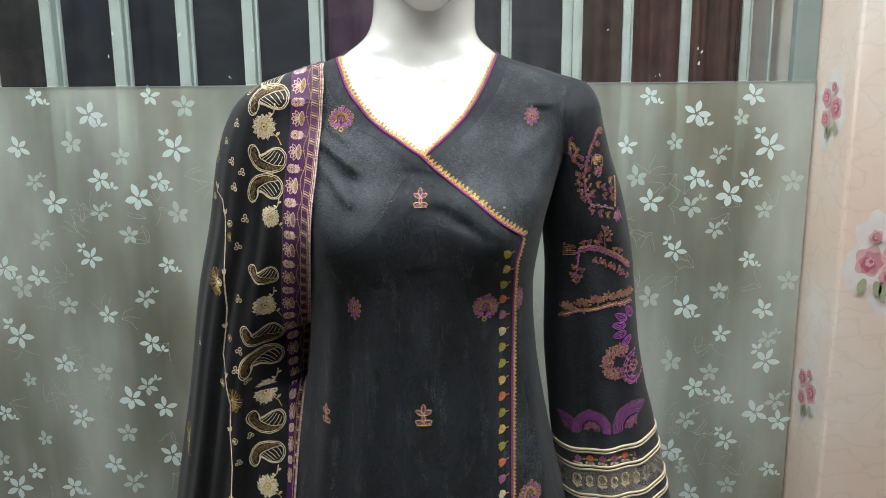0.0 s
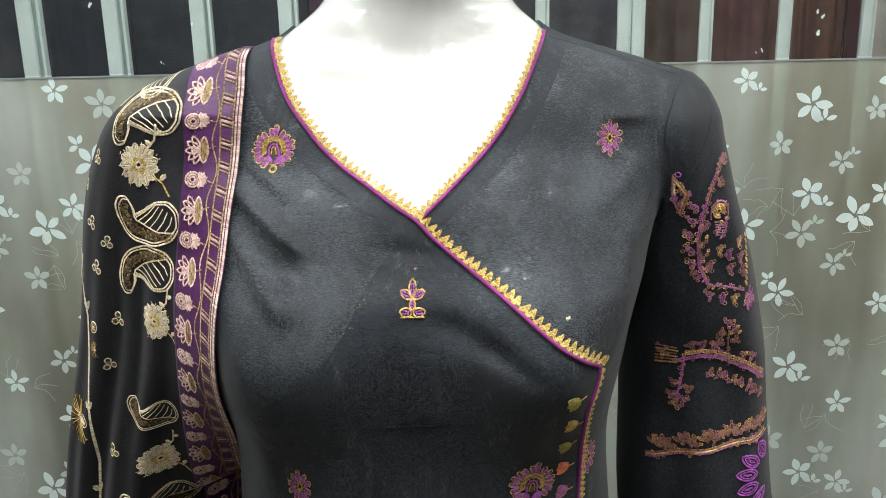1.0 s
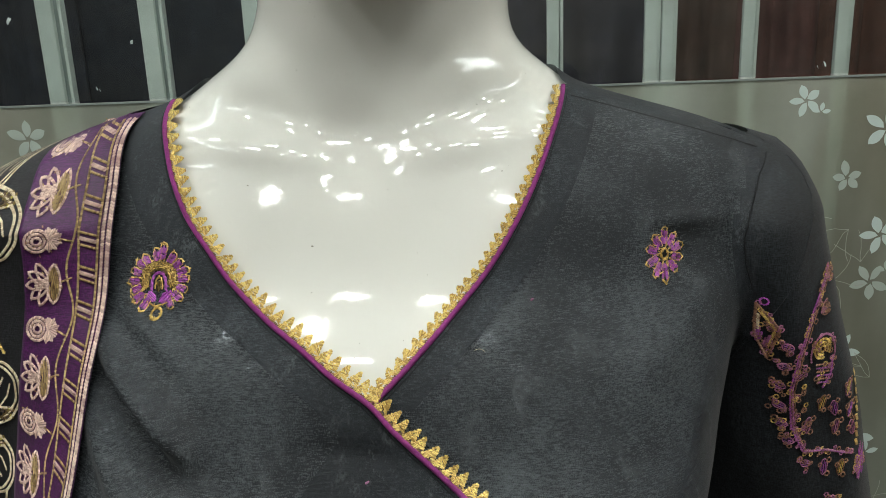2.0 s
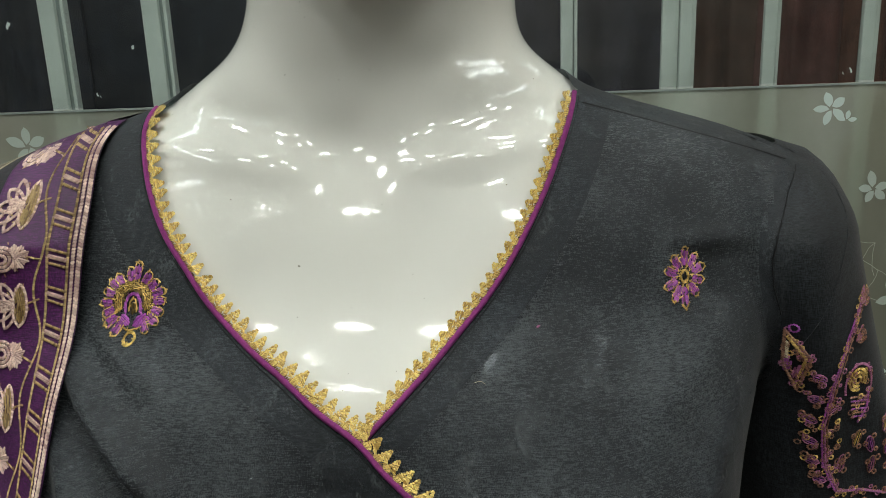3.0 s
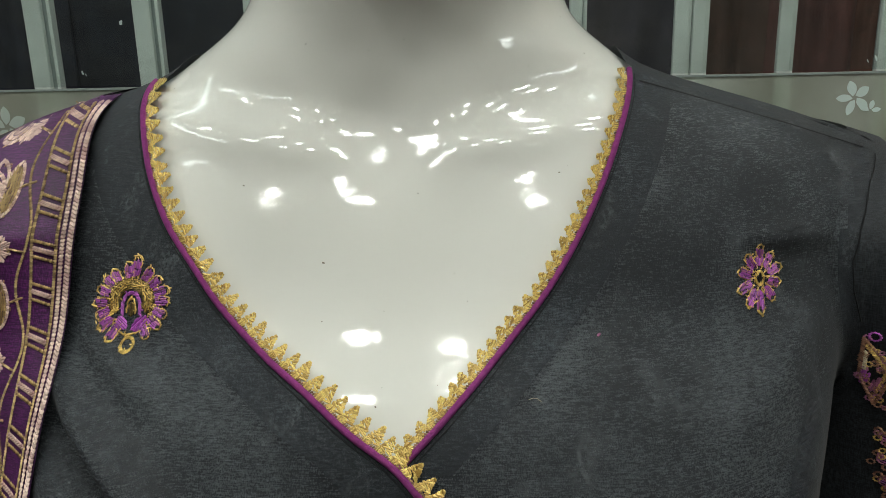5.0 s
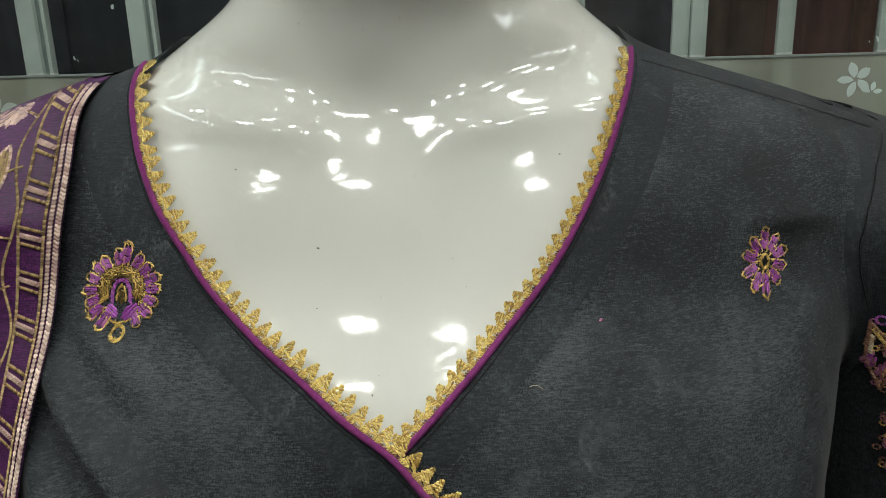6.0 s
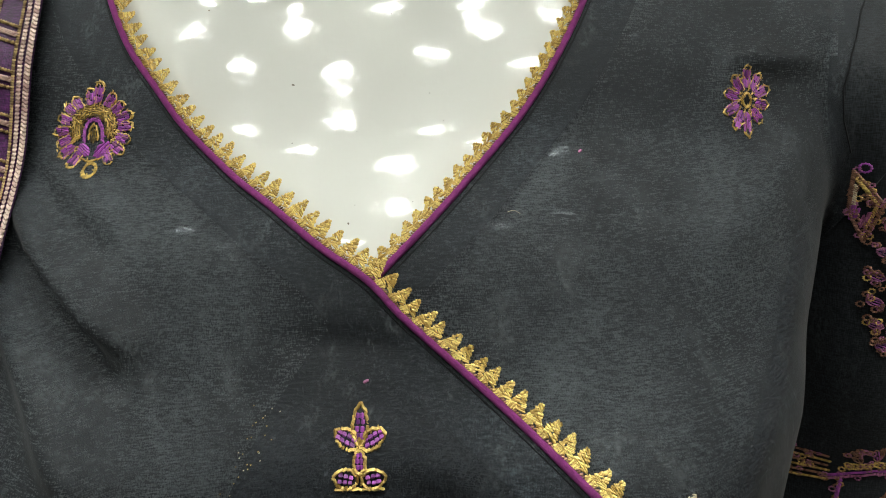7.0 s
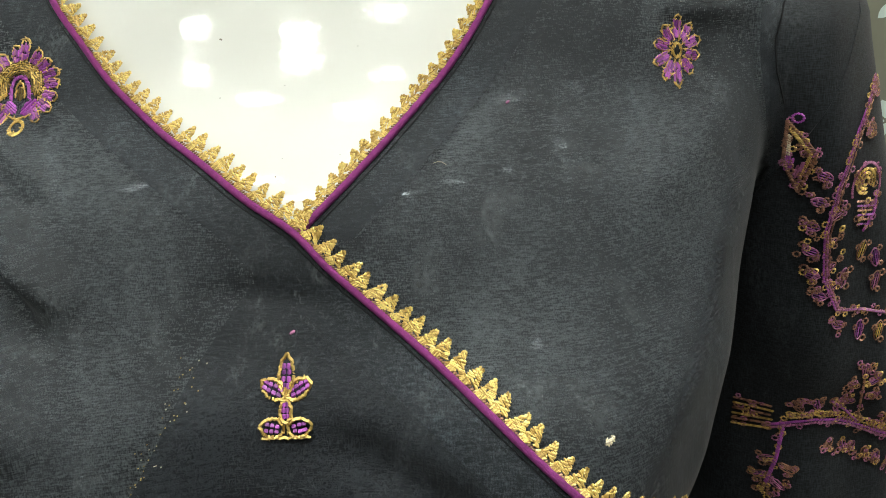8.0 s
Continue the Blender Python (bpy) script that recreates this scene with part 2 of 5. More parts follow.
LACE_GOLD = thread("gold_lace_yarn", (0.86, 0.62, 0.20), (0.42, 0.25, 0.05), 0.36, 0.4)
OLD_GOLD = thread("antique_gold_thread", (0.16, 0.105, 0.018), (0.03, 0.016, 0.005), 0.35, 0.4)
PURPLE = thread("violet_thread", (0.36, 0.085, 0.40), (0.12, 0.022, 0.16), 0.45)
ROSE = thread("rose_thread", (0.44, 0.15, 0.30), (0.20, 0.05, 0.13), 0.45)
ORCHID = thread("orchid_thread", (0.42, 0.085, 0.46), (0.26, 0.04, 0.30), 0.5)
BRONZE = thread("bronze_thread", (0.34, 0.17, 0.10), (0.13, 0.05, 0.035), 0.4, 0.3)
CREAM = thread("cream_thread", (0.82, 0.70, 0.50), (0.56, 0.44, 0.26), 0.45)
BLUSH = thread("blush_thread", (0.78, 0.57, 0.49), (0.46, 0.27, 0.25), 0.45)
DULL_GOLD = thread("dull_gold_thread", (0.46, 0.32, 0.14), (0.20, 0.12, 0.05), 0.45, 0.3)
BROWN = thread("brown_thread", (0.12, 0.06, 0.02), (0.035, 0.015, 0.006), 0.45)
ORANGE = thread("orange_thread", (0.75, 0.22, 0.09), (0.5, 0.12, 0.05), 0.5)
LIME = thread("olive_thread", (0.42, 0.36, 0.06), (0.25, 0.2, 0.03), 0.5)


def mannequin_gloss():
    m, nt, b = node_material("white_gloss_fibreglass")
    base = ramp(nt, noise_of(nt, coords(nt), 5, 4), ((0.3, (0.80, 0.80, 0.74)), (0.7, (0.84, 0.84, 0.79))))
    specks = ramp(nt, noise_of(nt, coords(nt), 420, 1), ((0.805, (1, 1, 1)), (0.815, (0.3, 0.27, 0.23))))
    nt.links.new(blend(nt, 1.0, base, specks, "MULTIPLY"), b.inputs["Base Color"])
    b.inputs["Roughness"].default_value, b.inputs["Specular IOR Level"].default_value = 0.075, 0.55
    bump(nt, noise_of(nt, coords(nt), 55, 3), b, 0.10, 0.002)
    return m


def film():
    """Frosted window film: greenish grey, cloudy, letting blurred light through; light bands and dim shapes behind it
    are painted in.
    """
    m, nt, b = node_material("frosted_film")
    # upright soft bands of light, painted into the film's colour
    cloudy = noise_of(nt, coords(nt, (1, 1, 0.22)), 7.5, 3, 0.5)
    fine = noise_of(nt, coords(nt), 60, 4, 0.7)
    base = ramp(nt, cloudy, ((0.30, (0.36, 0.38, 0.32)), (0.50, (0.60, 0.65, 0.58)), (0.72, (0.84, 0.90, 0.85))))
    base = blend(nt, 0.18, base, ramp(nt, fine, ((0.3, (0.7, 0.7, 0.68)), (0.7, (1, 1, 1)))), "MULTIPLY")
    # brown shapes behind the film, painted on as darker colour
    shapes_behind = noise_of(nt, coords(nt, (1, 1, 0.5)), 3.4, 3, 0.5)
    base = blend(nt, 0.8, base, ramp(nt, shapes_behind, ((0.42, (1, 1, 1)), (0.62, (0.48, 0.42, 0.33)))), "MULTIPLY")
    nt.links.new(base, b.inputs["Base Color"])
    b.inputs["Roughness"].default_value = 0.32
    through_it = add(nt, "ShaderNodeBsdfRefraction", Color=(0.86, 0.95, 0.88, 1), Roughness=0.16, IOR=1.1)
    mix = add(nt, "ShaderNodeMixShader", Fac=0.42)
    out = nt.nodes["Material Output"]
    nt.links.new(b.outputs[0], mix.inputs[1])
    nt.links.new(through_it.outputs[0], mix.inputs[2])
    nt.links.new(mix.outputs[0], out.inputs["Surface"])
    return m


def clear_glass():
    m, nt, b = node_material("clear_glass")
    nt.nodes.remove(b)
    clear = add(nt, "ShaderNodeBsdfTransparent", Color=(0.90, 0.94, 0.93, 1))
    gloss = add(nt, "ShaderNodeBsdfGlossy", Roughness=0.04)
    smear = ramp(nt, noise_of(nt, coords(nt, (1, 1, 2.5)), 9, 5), ((0.42, (0.05, 0.05, 0.05)), (0.75, (0.16, 0.16, 0.16))))
    mix = nt.nodes.new("ShaderNodeMixShader")
    nt.links.new(smear, mix.inputs[0])
    nt.links.new(clear.outputs[0], mix.inputs[1])
    nt.links.new(gloss.outputs[0], mix.inputs[2])
    nt.links.new(mix.outputs[0], nt.nodes["Material Output"].inputs["Surface"])
    return m


def net():
    m, nt, b = node_material("sheer_net")
    b.inputs["Base Color"].default_value, b.inputs["Roughness"].default_value = (0.30, 0.28, 0.27, 1), 0.7
    clear = add(nt, "ShaderNodeBsdfTransparent", Color=(0.9, 0.88, 0.86, 1))
    mesh = ramp(nt, noise_of(nt, coords(nt), 700, 1), ((0.45, (0.25, 0.25, 0.25)), (0.55, (0.8, 0.8, 0.8))))
    mix = nt.nodes.new("ShaderNodeMixShader")
    nt.links.new(mesh, mix.inputs[0])
    nt.links.new(b.outputs[0], mix.inputs[1])
    nt.links.new(clear.outputs[0], mix.inputs[2])
    nt.links.new(mix.outputs[0], nt.nodes["Material Output"].inputs["Surface"])
    return m


def glow(name, colour, strength):
    m, nt, b = node_material(name)
    b.inputs["Base Color"].default_value = (0.8, 0.8, 0.8, 1)
    b.inputs["Emission Color"].default_value, b.inputs["Emission Strength"].default_value = (*colour, 1), strength
    return m


def wallpaper():
    m, nt, b = node_material("rose_wallpaper")
    cloudy = noise_of(nt, coords(nt), 3.2, 4)
    base = ramp(nt, cloudy, ((0.35, (0.80, 0.63, 0.52)), (0.55, (0.82, 0.70, 0.60)), (0.72, (0.86, 0.82, 0.78))))
    swirl = noise_of(nt, coords(nt, (1, 1, 1.6)), 14, 2, 0.4)
    base = blend(nt, 0.5, base, ramp(nt, swirl, ((0.47, (1, 1, 1)), (0.5, (0.86, 0.85, 0.84)), (0.53, (1, 1, 1)))), "MULTIPLY")
    nt.links.new(base, b.inputs["Base Color"])
    b.inputs["Roughness"].default_value = 0.45
    bump(nt, noise_of(nt, coords(nt), 24, 4), b, 0.35, 0.004)
    return m


MANNEQUIN = mannequin_gloss()
FILM, GLASS, NET, PAPER = film(), clear_glass(), net(), wallpaper()
BAR_PAINT = plain("pale_green_white_bar_paint", (0.66, 0.72, 0.68), 0.45, 0, 0.18, 22, 0.1)
# grey of the frame, also used as painted shade in the bars' grooves
GREY_FRAME_AND_GROOVE = plain("grey_frame_and_groove_shade", (0.30, 0.35, 0.34), 0.45, 0, 0.15, 18, 0.1)
PRINT = plain("pale_mint_print", (0.68, 0.80, 0.77), 0.5, 0, 0.12, 60, 0.05)
FAINT_PRINT = plain("faint_mint_print", (0.52, 0.60, 0.55), 0.5, 0, 0.2, 60, 0.05)
TWIG_PRINT = plain("grey_twig_print", (0.50, 0.53, 0.46), 0.5, 0, 0.2, 60, 0.05)
PINKS = [plain("pink_print_" + n, c, 0.5, 0, 0.2, 90, 0.05) for n, c in (("deep", (0.52, 0.13, 0.19)), ("mid", (0.66, 0.28, 0.32)), ("pale", (0.76, 0.48, 0.48)))]
PALE_PRINT = plain("pale_cloud_print", (0.84, 0.78, 0.74), 0.5, 0, 0.12, 40, 0.05)
LEAF_PRINT = plain("sage_leaf_print", (0.40, 0.42, 0.28), 0.5, 0, 0.2, 90, 0.05)
CEILING = plain("white_ceiling_paint", (0.74, 0.74, 0.72), 0.7, 0, 0.06, 4, 0.1)
WALL = plain("dim_wall_paint", (0.30, 0.28, 0.26), 0.7, 0, 0.25, 4, 0.1)
TILE = plain("beige_floor_tile", (0.26, 0.24, 0.21), 0.25, 0, 0.15, 5, 0.03)
LAMP_RIM = plain("white_lamp_rim", (0.8, 0.8, 0.8), 0.3, 0, 0.05, 20)
LAMP_ON = glow("lamp_glow", (0.97, 1.0, 0.93), LAMP_GLOW)
TUBE_ON = glow("tube_glow", (0.92, 1.0, 0.97), TUBE_GLOW)


# ---- building helpers ----
def mesh_object(name, verts, faces, mats, parent=None, label="", smooth=True, slots=None):
    me = bpy.data.meshes.new(name)
    me.from_pydata([tuple(v) for v in verts], [], [tuple(f) for f in faces])
    for m in mats if isinstance(mats, (list, tuple)) else [mats]:
        me.materials.append(m)
    if slots is not None:
        me.polygons.foreach_set("material_index", slots)
    me.polygons.foreach_set("use_smooth", [smooth] * len(me.polygons))
    me.update()
    ob = new(name, me)
    if parent:
        ob.parent = parent
    if label:
        tagged(ob, label)
    return ob


def part(name, bm, material, parent, label="", smooth=False):
    me = bpy.data.meshes.new(name)
    bm.to_mesh(me)
    bm.free()
    me.materials.append(material)
    me.polygons.foreach_set("use_smooth", [smooth] * len(me.polygons))
    ob = new(name, me)
    ob.parent = parent
    if label:
        tagged(ob, label)
    return ob


def thing(name, label, category, group="", kind="", at=(0, 0, 0)):
    ob = new(name)
    ob.empty_display_size = 0.05
    ob.location = at
    return tagged(ob, label, category, group, kind)


def box(lo, hi, edge=0.0):
    bm = bmesh.new()
    bmesh.ops.create_cube(bm, size=1)
    for v in bm.verts:
        v.co = Vector([l + (h - l) * (c + 0.5) for c, l, h in zip(v.co, lo, hi)])
    if edge:
        bmesh.ops.bevel(bm, geom=bm.edges[:], offset=edge, segments=2, profile=0.6, affect="EDGES")
    return bm


def grid_faces(rows, cols, close=False):
    return [(r * cols + c, r * cols + (c + 1) % cols, (r + 1) * cols + (c + 1) % cols, (r + 1) * cols + c)
            for r in range(rows - 1) for c in range(cols if close else cols - 1)]


def sheet(name, X, Y, Z, material, parent, label="", thick=0.0):
    ob = mesh_object(name, np.stack([X, Y, Z], -1).reshape(-1, 3), grid_faces(*X.shape), material, parent, label)
    if thick:
        s = ob.modifiers.new("thickness", "SOLIDIFY")
        s.thickness, s.offset = thick, 0
    return ob


def tube(path, radius, sides=10, squash=1.0):
    """Vertices and faces of a round cord along path."""
    path = np.asarray(path, float)
    tan = np.gradient(path, axis=0)
    tan /= np.linalg.norm(tan, axis=1)[:, None] + 1e-12
    out = np.array([0.0, -1.0, 0.0])
    side = np.cross(tan, out)
    side /= np.linalg.norm(side, axis=1)[:, None] + 1e-12
    up = np.cross(side, tan)
    ang = np.linspace(0, 2 * math.pi, sides, endpoint=False)
    r = np.broadcast_to(radius, (len(path),))[:, None, None]
    ring = path[:, None] + r * (np.cos(ang)[None, :, None] * side[:, None] + squash * np.sin(ang)[None, :, None] * up[:, None])
    faces = grid_faces(len(path), sides, True)
    faces += [tuple(range(sides))[::-1], tuple((len(path) - 1) * sides + k for k in range(sides))]
    return ring.reshape(-1, 3), faces


# ---- embroidery: every stitch a small raised ridge; motifs are drawn in millimetres, u to the side and v up ----
rng = np.random.default_rng(7)


def chain(pts, w=0.9, step=1.5, wobble=0.2):
    """A row of stitches along a line."""
    pts = np.asarray(pts, float)
    seg = np.linalg.norm(np.diff(pts, axis=0), axis=1)
    far = np.concatenate([[0], np.cumsum(seg)])
    n = max(1, int(round(far[-1] / step)))
    s = np.linspace(0, far[-1], n + 1)
    p = np.stack([np.interp(s, far, pts[:, k]) for k in (0, 1)], -1)
    a, b = p[:-1], p[1:]
    d = (b - a) * 0.22
    j = rng.normal(0, wobble * w, a.shape)
    return np.column_stack([a - d + j, b + d - j, np.full(n, w)])


def rope(pts, w=1.3, step=0.75):
    """A twisted cord: short slanting stitches across a line."""
    pts = np.asarray(pts, float)
    seg = np.linalg.norm(np.diff(pts, axis=0), axis=1)
    far = np.concatenate([[0], np.cumsum(seg)])
    n = max(2, int(round(far[-1] / step)))
    s = np.linspace(0, far[-1], n)
    p = np.stack([np.interp(s, far, pts[:, k]) for k in (0, 1)], -1)
    t = np.gradient(p, axis=0)
    t /= np.linalg.norm(t, axis=1)[:, None] + 1e-9
    nrm = np.stack([-t[:, 1], t[:, 0]], -1)
    h = (nrm * 0.5 + t * 0.45) * w
    return np.column_stack([p - h, p + h, np.full(n, step * 1.25)])


def arc(cu, cv, r, a0, a1, n=16, rv=None):
    a = np.radians(np.linspace(a0, a1, n))
    return np.column_stack([cu + r * np.cos(a), cv + (r if rv is None else rv) * np.sin(a)])


def leaf_outline(u, v, ang, length, width, n=13):
    s = np.linspace(0, 1, n)
    prof = np.sin(np.pi * s**0.9) ** 0.62 * width / 2
    loc = np.concatenate([np.column_stack([s * length, prof]), np.column_stack([s[::-1] * length, -prof[::-1]])])
    a = math.radians(ang)
    return loc @ np.array([[math.cos(a), math.sin(a)], [-math.sin(a), math.cos(a)]]) + (u, v)


def satin(u, v, ang, length, width, w=0.8, gap=0.75):
    """Long stitches that fill a leaf lengthwise."""
    a = math.radians(ang)
    c, s = math.cos(a), math.sin(a)
    out = []
    for off in np.arange(-width / 2 + gap * 0.6, width / 2, gap):
        reach = math.sqrt(max(0.05, 1 - (2 * off / width) ** 2))
        lo, hi = length * (0.5 - 0.43 * reach), length * (0.5 + 0.45 * reach)
        cuts = np.linspace(lo, hi, max(2, int((hi - lo) / 1.9) + 1)) + rng.uniform(-0.35, 0.35, max(2, int((hi - lo) / 1.9) + 1))
        for p, q in zip(cuts[:-1] - 0.25, cuts[1:] + 0.25):
            off = off + rng.normal(0, 0.07)
            out.append((u + p * c - off * s, v + p * s + off * c, u + q * c - off * s, v + q * s + off * c, w))
    return np.array(out)


def petal(u, v, ang, length, width, line, fill, w=0.8):
    return [(line, chain(leaf_outline(u, v, ang, length, width), w * 0.95, 1.25, 0.25)), (fill, satin(u, v, ang, length * 0.93, width * 0.74, w * 0.95, 0.95))]


def blunt_petal(u, v, ang, length, width, line, fills, w=0.62):
    """A petal that widens to a round end: a looped outline round uneven long stitches, with cloth showing between."""
    s = np.linspace(0, 1, 11)
    prof = width / 2 * (0.55 + 0.45 * s) * np.sqrt(np.clip(1 - s**5, 0, 1))
    loc = np.concatenate([np.column_stack([s * length, prof]), np.column_stack([s[::-1] * length, -prof[::-1]])])
    a = math.radians(ang)
    turn = np.array([[math.cos(a), math.sin(a)], [-math.sin(a), math.cos(a)]])
    m = [(line, chain(loc @ turn + (u, v), w * 0.95, 1.0, 0.6))]
    for k, off in enumerate(np.linspace(-0.34, 0.34, 5) * width):
        lo, hi = length * rng.uniform(0.05, 0.2), length * rng.uniform(0.72, 0.9)
        mid = (lo + hi) / 2 + rng.uniform(-0.8, 0.8)
        pts = np.array([(lo, off * 0.8), (mid, off + rng.uniform(-0.2, 0.2)), (hi, off)]) @ turn + (u, v)
        m.append((fills[k % len(fills)], np.column_stack([pts[:-1], pts[1:], np.full(2, w * 1.4)])))
    return m


def lower(motif, k):
    """The same motif drawn lower or taller."""
    return [(mat, np.asarray(arr) * (1, k, 1, k, 1)) for mat, arr in motif]


def plume():
    """Peacock-like flower: a fan of violet petals round a golden heart, open below, with a ring under it."""
    m = []
    for k, a in enumerate(np.linspace(-62, 242, 16)):
        c, d = math.cos(math.radians(a)), math.sin(math.radians(a))
        long = 6.6 + rng.uniform(-0.5, 0.5)
        if k in (7, 8):
            a, long = 90 + (7.5 - k) * 14, (9.6 if k == 8 else 7.0)
            c, d = math.cos(math.radians(a)), math.sin(math.radians(a))
        m += blunt_petal(8.3 * c, 8.0 * d, a + rng.uniform(-5, 5), long, 4.0, GOLD, (PURPLE, ORCHID, PURPLE, ROSE))
    for r in (4.6, 5.5, 6.4, 7.3, 8.0):
        m.append((GOLD if r > 5 else OLD_GOLD, chain(arc(0, 0.2, r, -30, 205, 24), 0.7, 1.2, 0.75)))
        m.append((OLD_GOLD, chain(arc(0, 0.2, r + 0.45, -30, 205, 24), 0.6, 1.5, 0.9)))
    m.append((GOLD, satin(-8.5, -3.6, 25, 4.2, 3.0, 0.7)))
    m.append((ORCHID, rope([(-3.4, -4.6), (-3.3, -0.5), (-2.0, 2.4), (0, 3.3), (2.0, 2.4), (3.3, -0.5), (3.4, -4.6)], 1.35, 0.6)))
    m.append((GOLD, chain([(-1.8, -4.2), (-1.4, 0), (0, 1.4), (1.4, 0), (1.8, -4.2)], 0.7, 1.2, 0.4)))
    m.append((OLD_GOLD, satin(0, -6.0, 90, 6.0, 2.4, 0.7)))
    m += [(ORCHID, satin(0.6, -10.6, 44, 8.0, 3.4, 0.9, 0.6)), (ORCHID, satin(-0.8, -9.8, 140, 6.4, 3.6, 0.8, 0.75)), (GOLD, chain([(-6.5, -7.6), (-4.0, -10.4), (-0.6, -11.8), (3.5, -10.6)], 0.6, 1.2, 0.3))]
    m.append((GOLD, rope(arc(0.2, -14.4, 2.1, 0, 360, 22), 1.0, 0.55)))
    return m


def rosette(n=10, r0=2.9, r1=11.6):
    m = []
    for k in range(n):
        a = 360 * k / n + 90
        long = (r1 - r0) * (1.0 if k % 5 == 0 else rng.uniform(0.78, 0.92))
        m += blunt_petal(r0 * math.cos(math.radians(a)), r0 * math.sin(math.radians(a)), a + rng.uniform(-4, 4), long, 3.7, GOLD, (PURPLE, ROSE, ORCHID, PURPLE))
    m += [(GOLD, rope(arc(0, 0, 1.75, 0, 360, 20, 2.2), 1.0, 0.55)), (SEAM, satin(0, -1.3, 90, 2.6, 2.0, 0.8, 0.6))]
    return m


def sprig():
    """A three-leaved sprig over a low pair of leaves, each outlined in gold chain stitch round loose violet loops."""
    m = []

    def leaf(u, v, a, length, width):
        m.append((GOLD, chain(leaf_outline(u, v, a, length, width), 0.95, 1.15, 0.3)))
        c, d = math.cos(math.radians(a)), math.sin(math.radians(a))
        for off in (-0.17, 0.17):
            for lo in np.arange(0.18, 0.78, 1.5 / length):
                p, q = length * lo + rng.uniform(-0.2, 0.2), length * lo + 1.5
                o = off * width * (1.1 - abs(lo - 0.45)) + rng.normal(0, 0.08)
                m.append((ORCHID if rng.random() < 0.4 else PURPLE, np.array([(u + p * c - o * d, v + p * d + o * c, u + q * c - o * d, v + q * d + o * c, 1.15)])))
    for a, long in ((90, 9.8), (155, 8.2), (25, 8.2)):
        leaf(0, 0.6, a, long, 4.4)
    leaf(0, -6.0, 90, 6.0, 3.4)
    for side in (-1, 1):
        leaf(side * 0.5, -7.8, 90 - side * 80, 7.2, 5.0)
    m.append((GOLD, chain([(-7.0, -9.9), (7.0, -9.9)], 0.9, 1.3, 0.25)))
    return m


def paisley():
    """A fat curled drop inside doubled cream outlines: a sequinned band round the top and ribs below it."""
    line = np.array([(-10, -4), (-10.5, -9), (-14, -16.5), (-20, -17), (-23.5, -12), (-23.5, -4), (-19.5, 7), (-11, 14.5), (3, 17.5), (17, 15), (24, 7), (24, -3), (18, -10.5), (8, -11), (-1, -6.5), (-10, -4)], float)
    s = np.linspace(0, len(line) - 1, 90)
    line = np.column_stack([np.interp(s, np.arange(len(line)), line[:, k]) for k in (0, 1)])
    for _ in range(3):
        line[1:-1] = (line[:-2] + line[1:-1] * 2 + line[2:]) / 4
    m = [(CREAM, rope(line, 1.15, 0.8)), (CREAM, rope((line - (0, 1)) * (0.91, 0.88) + (0, 1), 0.95, 0.8))]
    split = np.array([(-10.5, -4), (-9, 0), (-2, 4.5), (8, 8.5), (18, 10.0)])
    m.append((CREAM, rope(split, 0.9, 0.8)))
    for k in range(8):
        q = k / 7
        start = np.array([np.interp(q, np.linspace(0, 1, 5), split[:, i]) for i in (0, 1)])
        end = np.array((2 + 20 * q, -8.8 - 1.2 * math.sin(3 * q) + 12.5 * q * q))
        m.append((CREAM, rope([start, (start + end) / 2 + (1.2, 0.2), end], 0.65, 0.75)))
    fill = []
    for _ in range(420):
        a = rng.uniform(0, 1)
        spine = np.array([np.interp(a, (0, 0.18, 0.4, 0.65, 1), c) for c in ((-17, -18, -13, -3, 17), (-13, -5, 4, 9.5, 12.0))])
        u, v = spine + rng.uniform(-1, 1, 2) * (3.2, 2.8)
        b = rng.uniform(0, math.pi)
        fill.append((u, v, u + 1.6 * math.cos(b), v + 1.6 * math.sin(b), rng.uniform(0.7, 1.3)))
    fill = np.array(fill)
    m += [(OLD_GOLD, fill[:200]), (BROWN, fill[200:390]), (LIME, fill[390:])]
    return m


def bloom(r=13.0):
    """Round cream flower of dense loops."""
    m = []
    for k in range(13):
        a = 360 * k / 13
        m += petal(4.5 * math.cos(math.radians(a)), 4.5 * math.sin(math.radians(a)), a, r - 4.5, 5.0, CREAM, CREAM, 0.9)
    for k in range(10):
        a = 36 * k
        m.append((GOLD, satin(1.5 * math.cos(math.radians(a)), 1.5 * math.sin(math.radians(a)), a, 5, 2.0, 0.9)))
    m.append((CREAM, rope(arc(0, 0, 2.0, 0, 360, 14), 1.6, 0.9)))
    return m


def fan(r=17.0, a0=60, a1=300):
    m = []
    for a in np.linspace(a0, a1, 22):
        c, s = math.cos(math.radians(a)), math.sin(math.radians(a))
        long = r * rng.uniform(0.85, 1.05)
        m.append((BROWN if rng.random() < 0.3 else GOLD, chain([(2 * c, 2 * s), (long * c, long * s)], 0.75, 2.6)))
        m.append((CREAM, chain([(2 * c, 2 * s), (long * 0.45 * c, long * 0.45 * s)], 0.6, 2.2)))
        m.append((OLD_GOLD, rope(arc(long * c, long * s, 1.0, 0, 300, 7), 0.7, 0.8)))
    m.append((CREAM, satin(-2, 0, 0, 7, 4, 1.0)))
    return m


def trefoil():
    m = []
    for a in (90, 210, 330):
        m += [(CREAM, rope(arc(3.0 * math.cos(math.radians(a)), 3.0 * math.sin(math.radians(a)), 2.0, 0, 330, 12), 0.8, 0.8)), (OLD_GOLD, satin(0, 0, a, 5, 2, 0.8))]
    return m


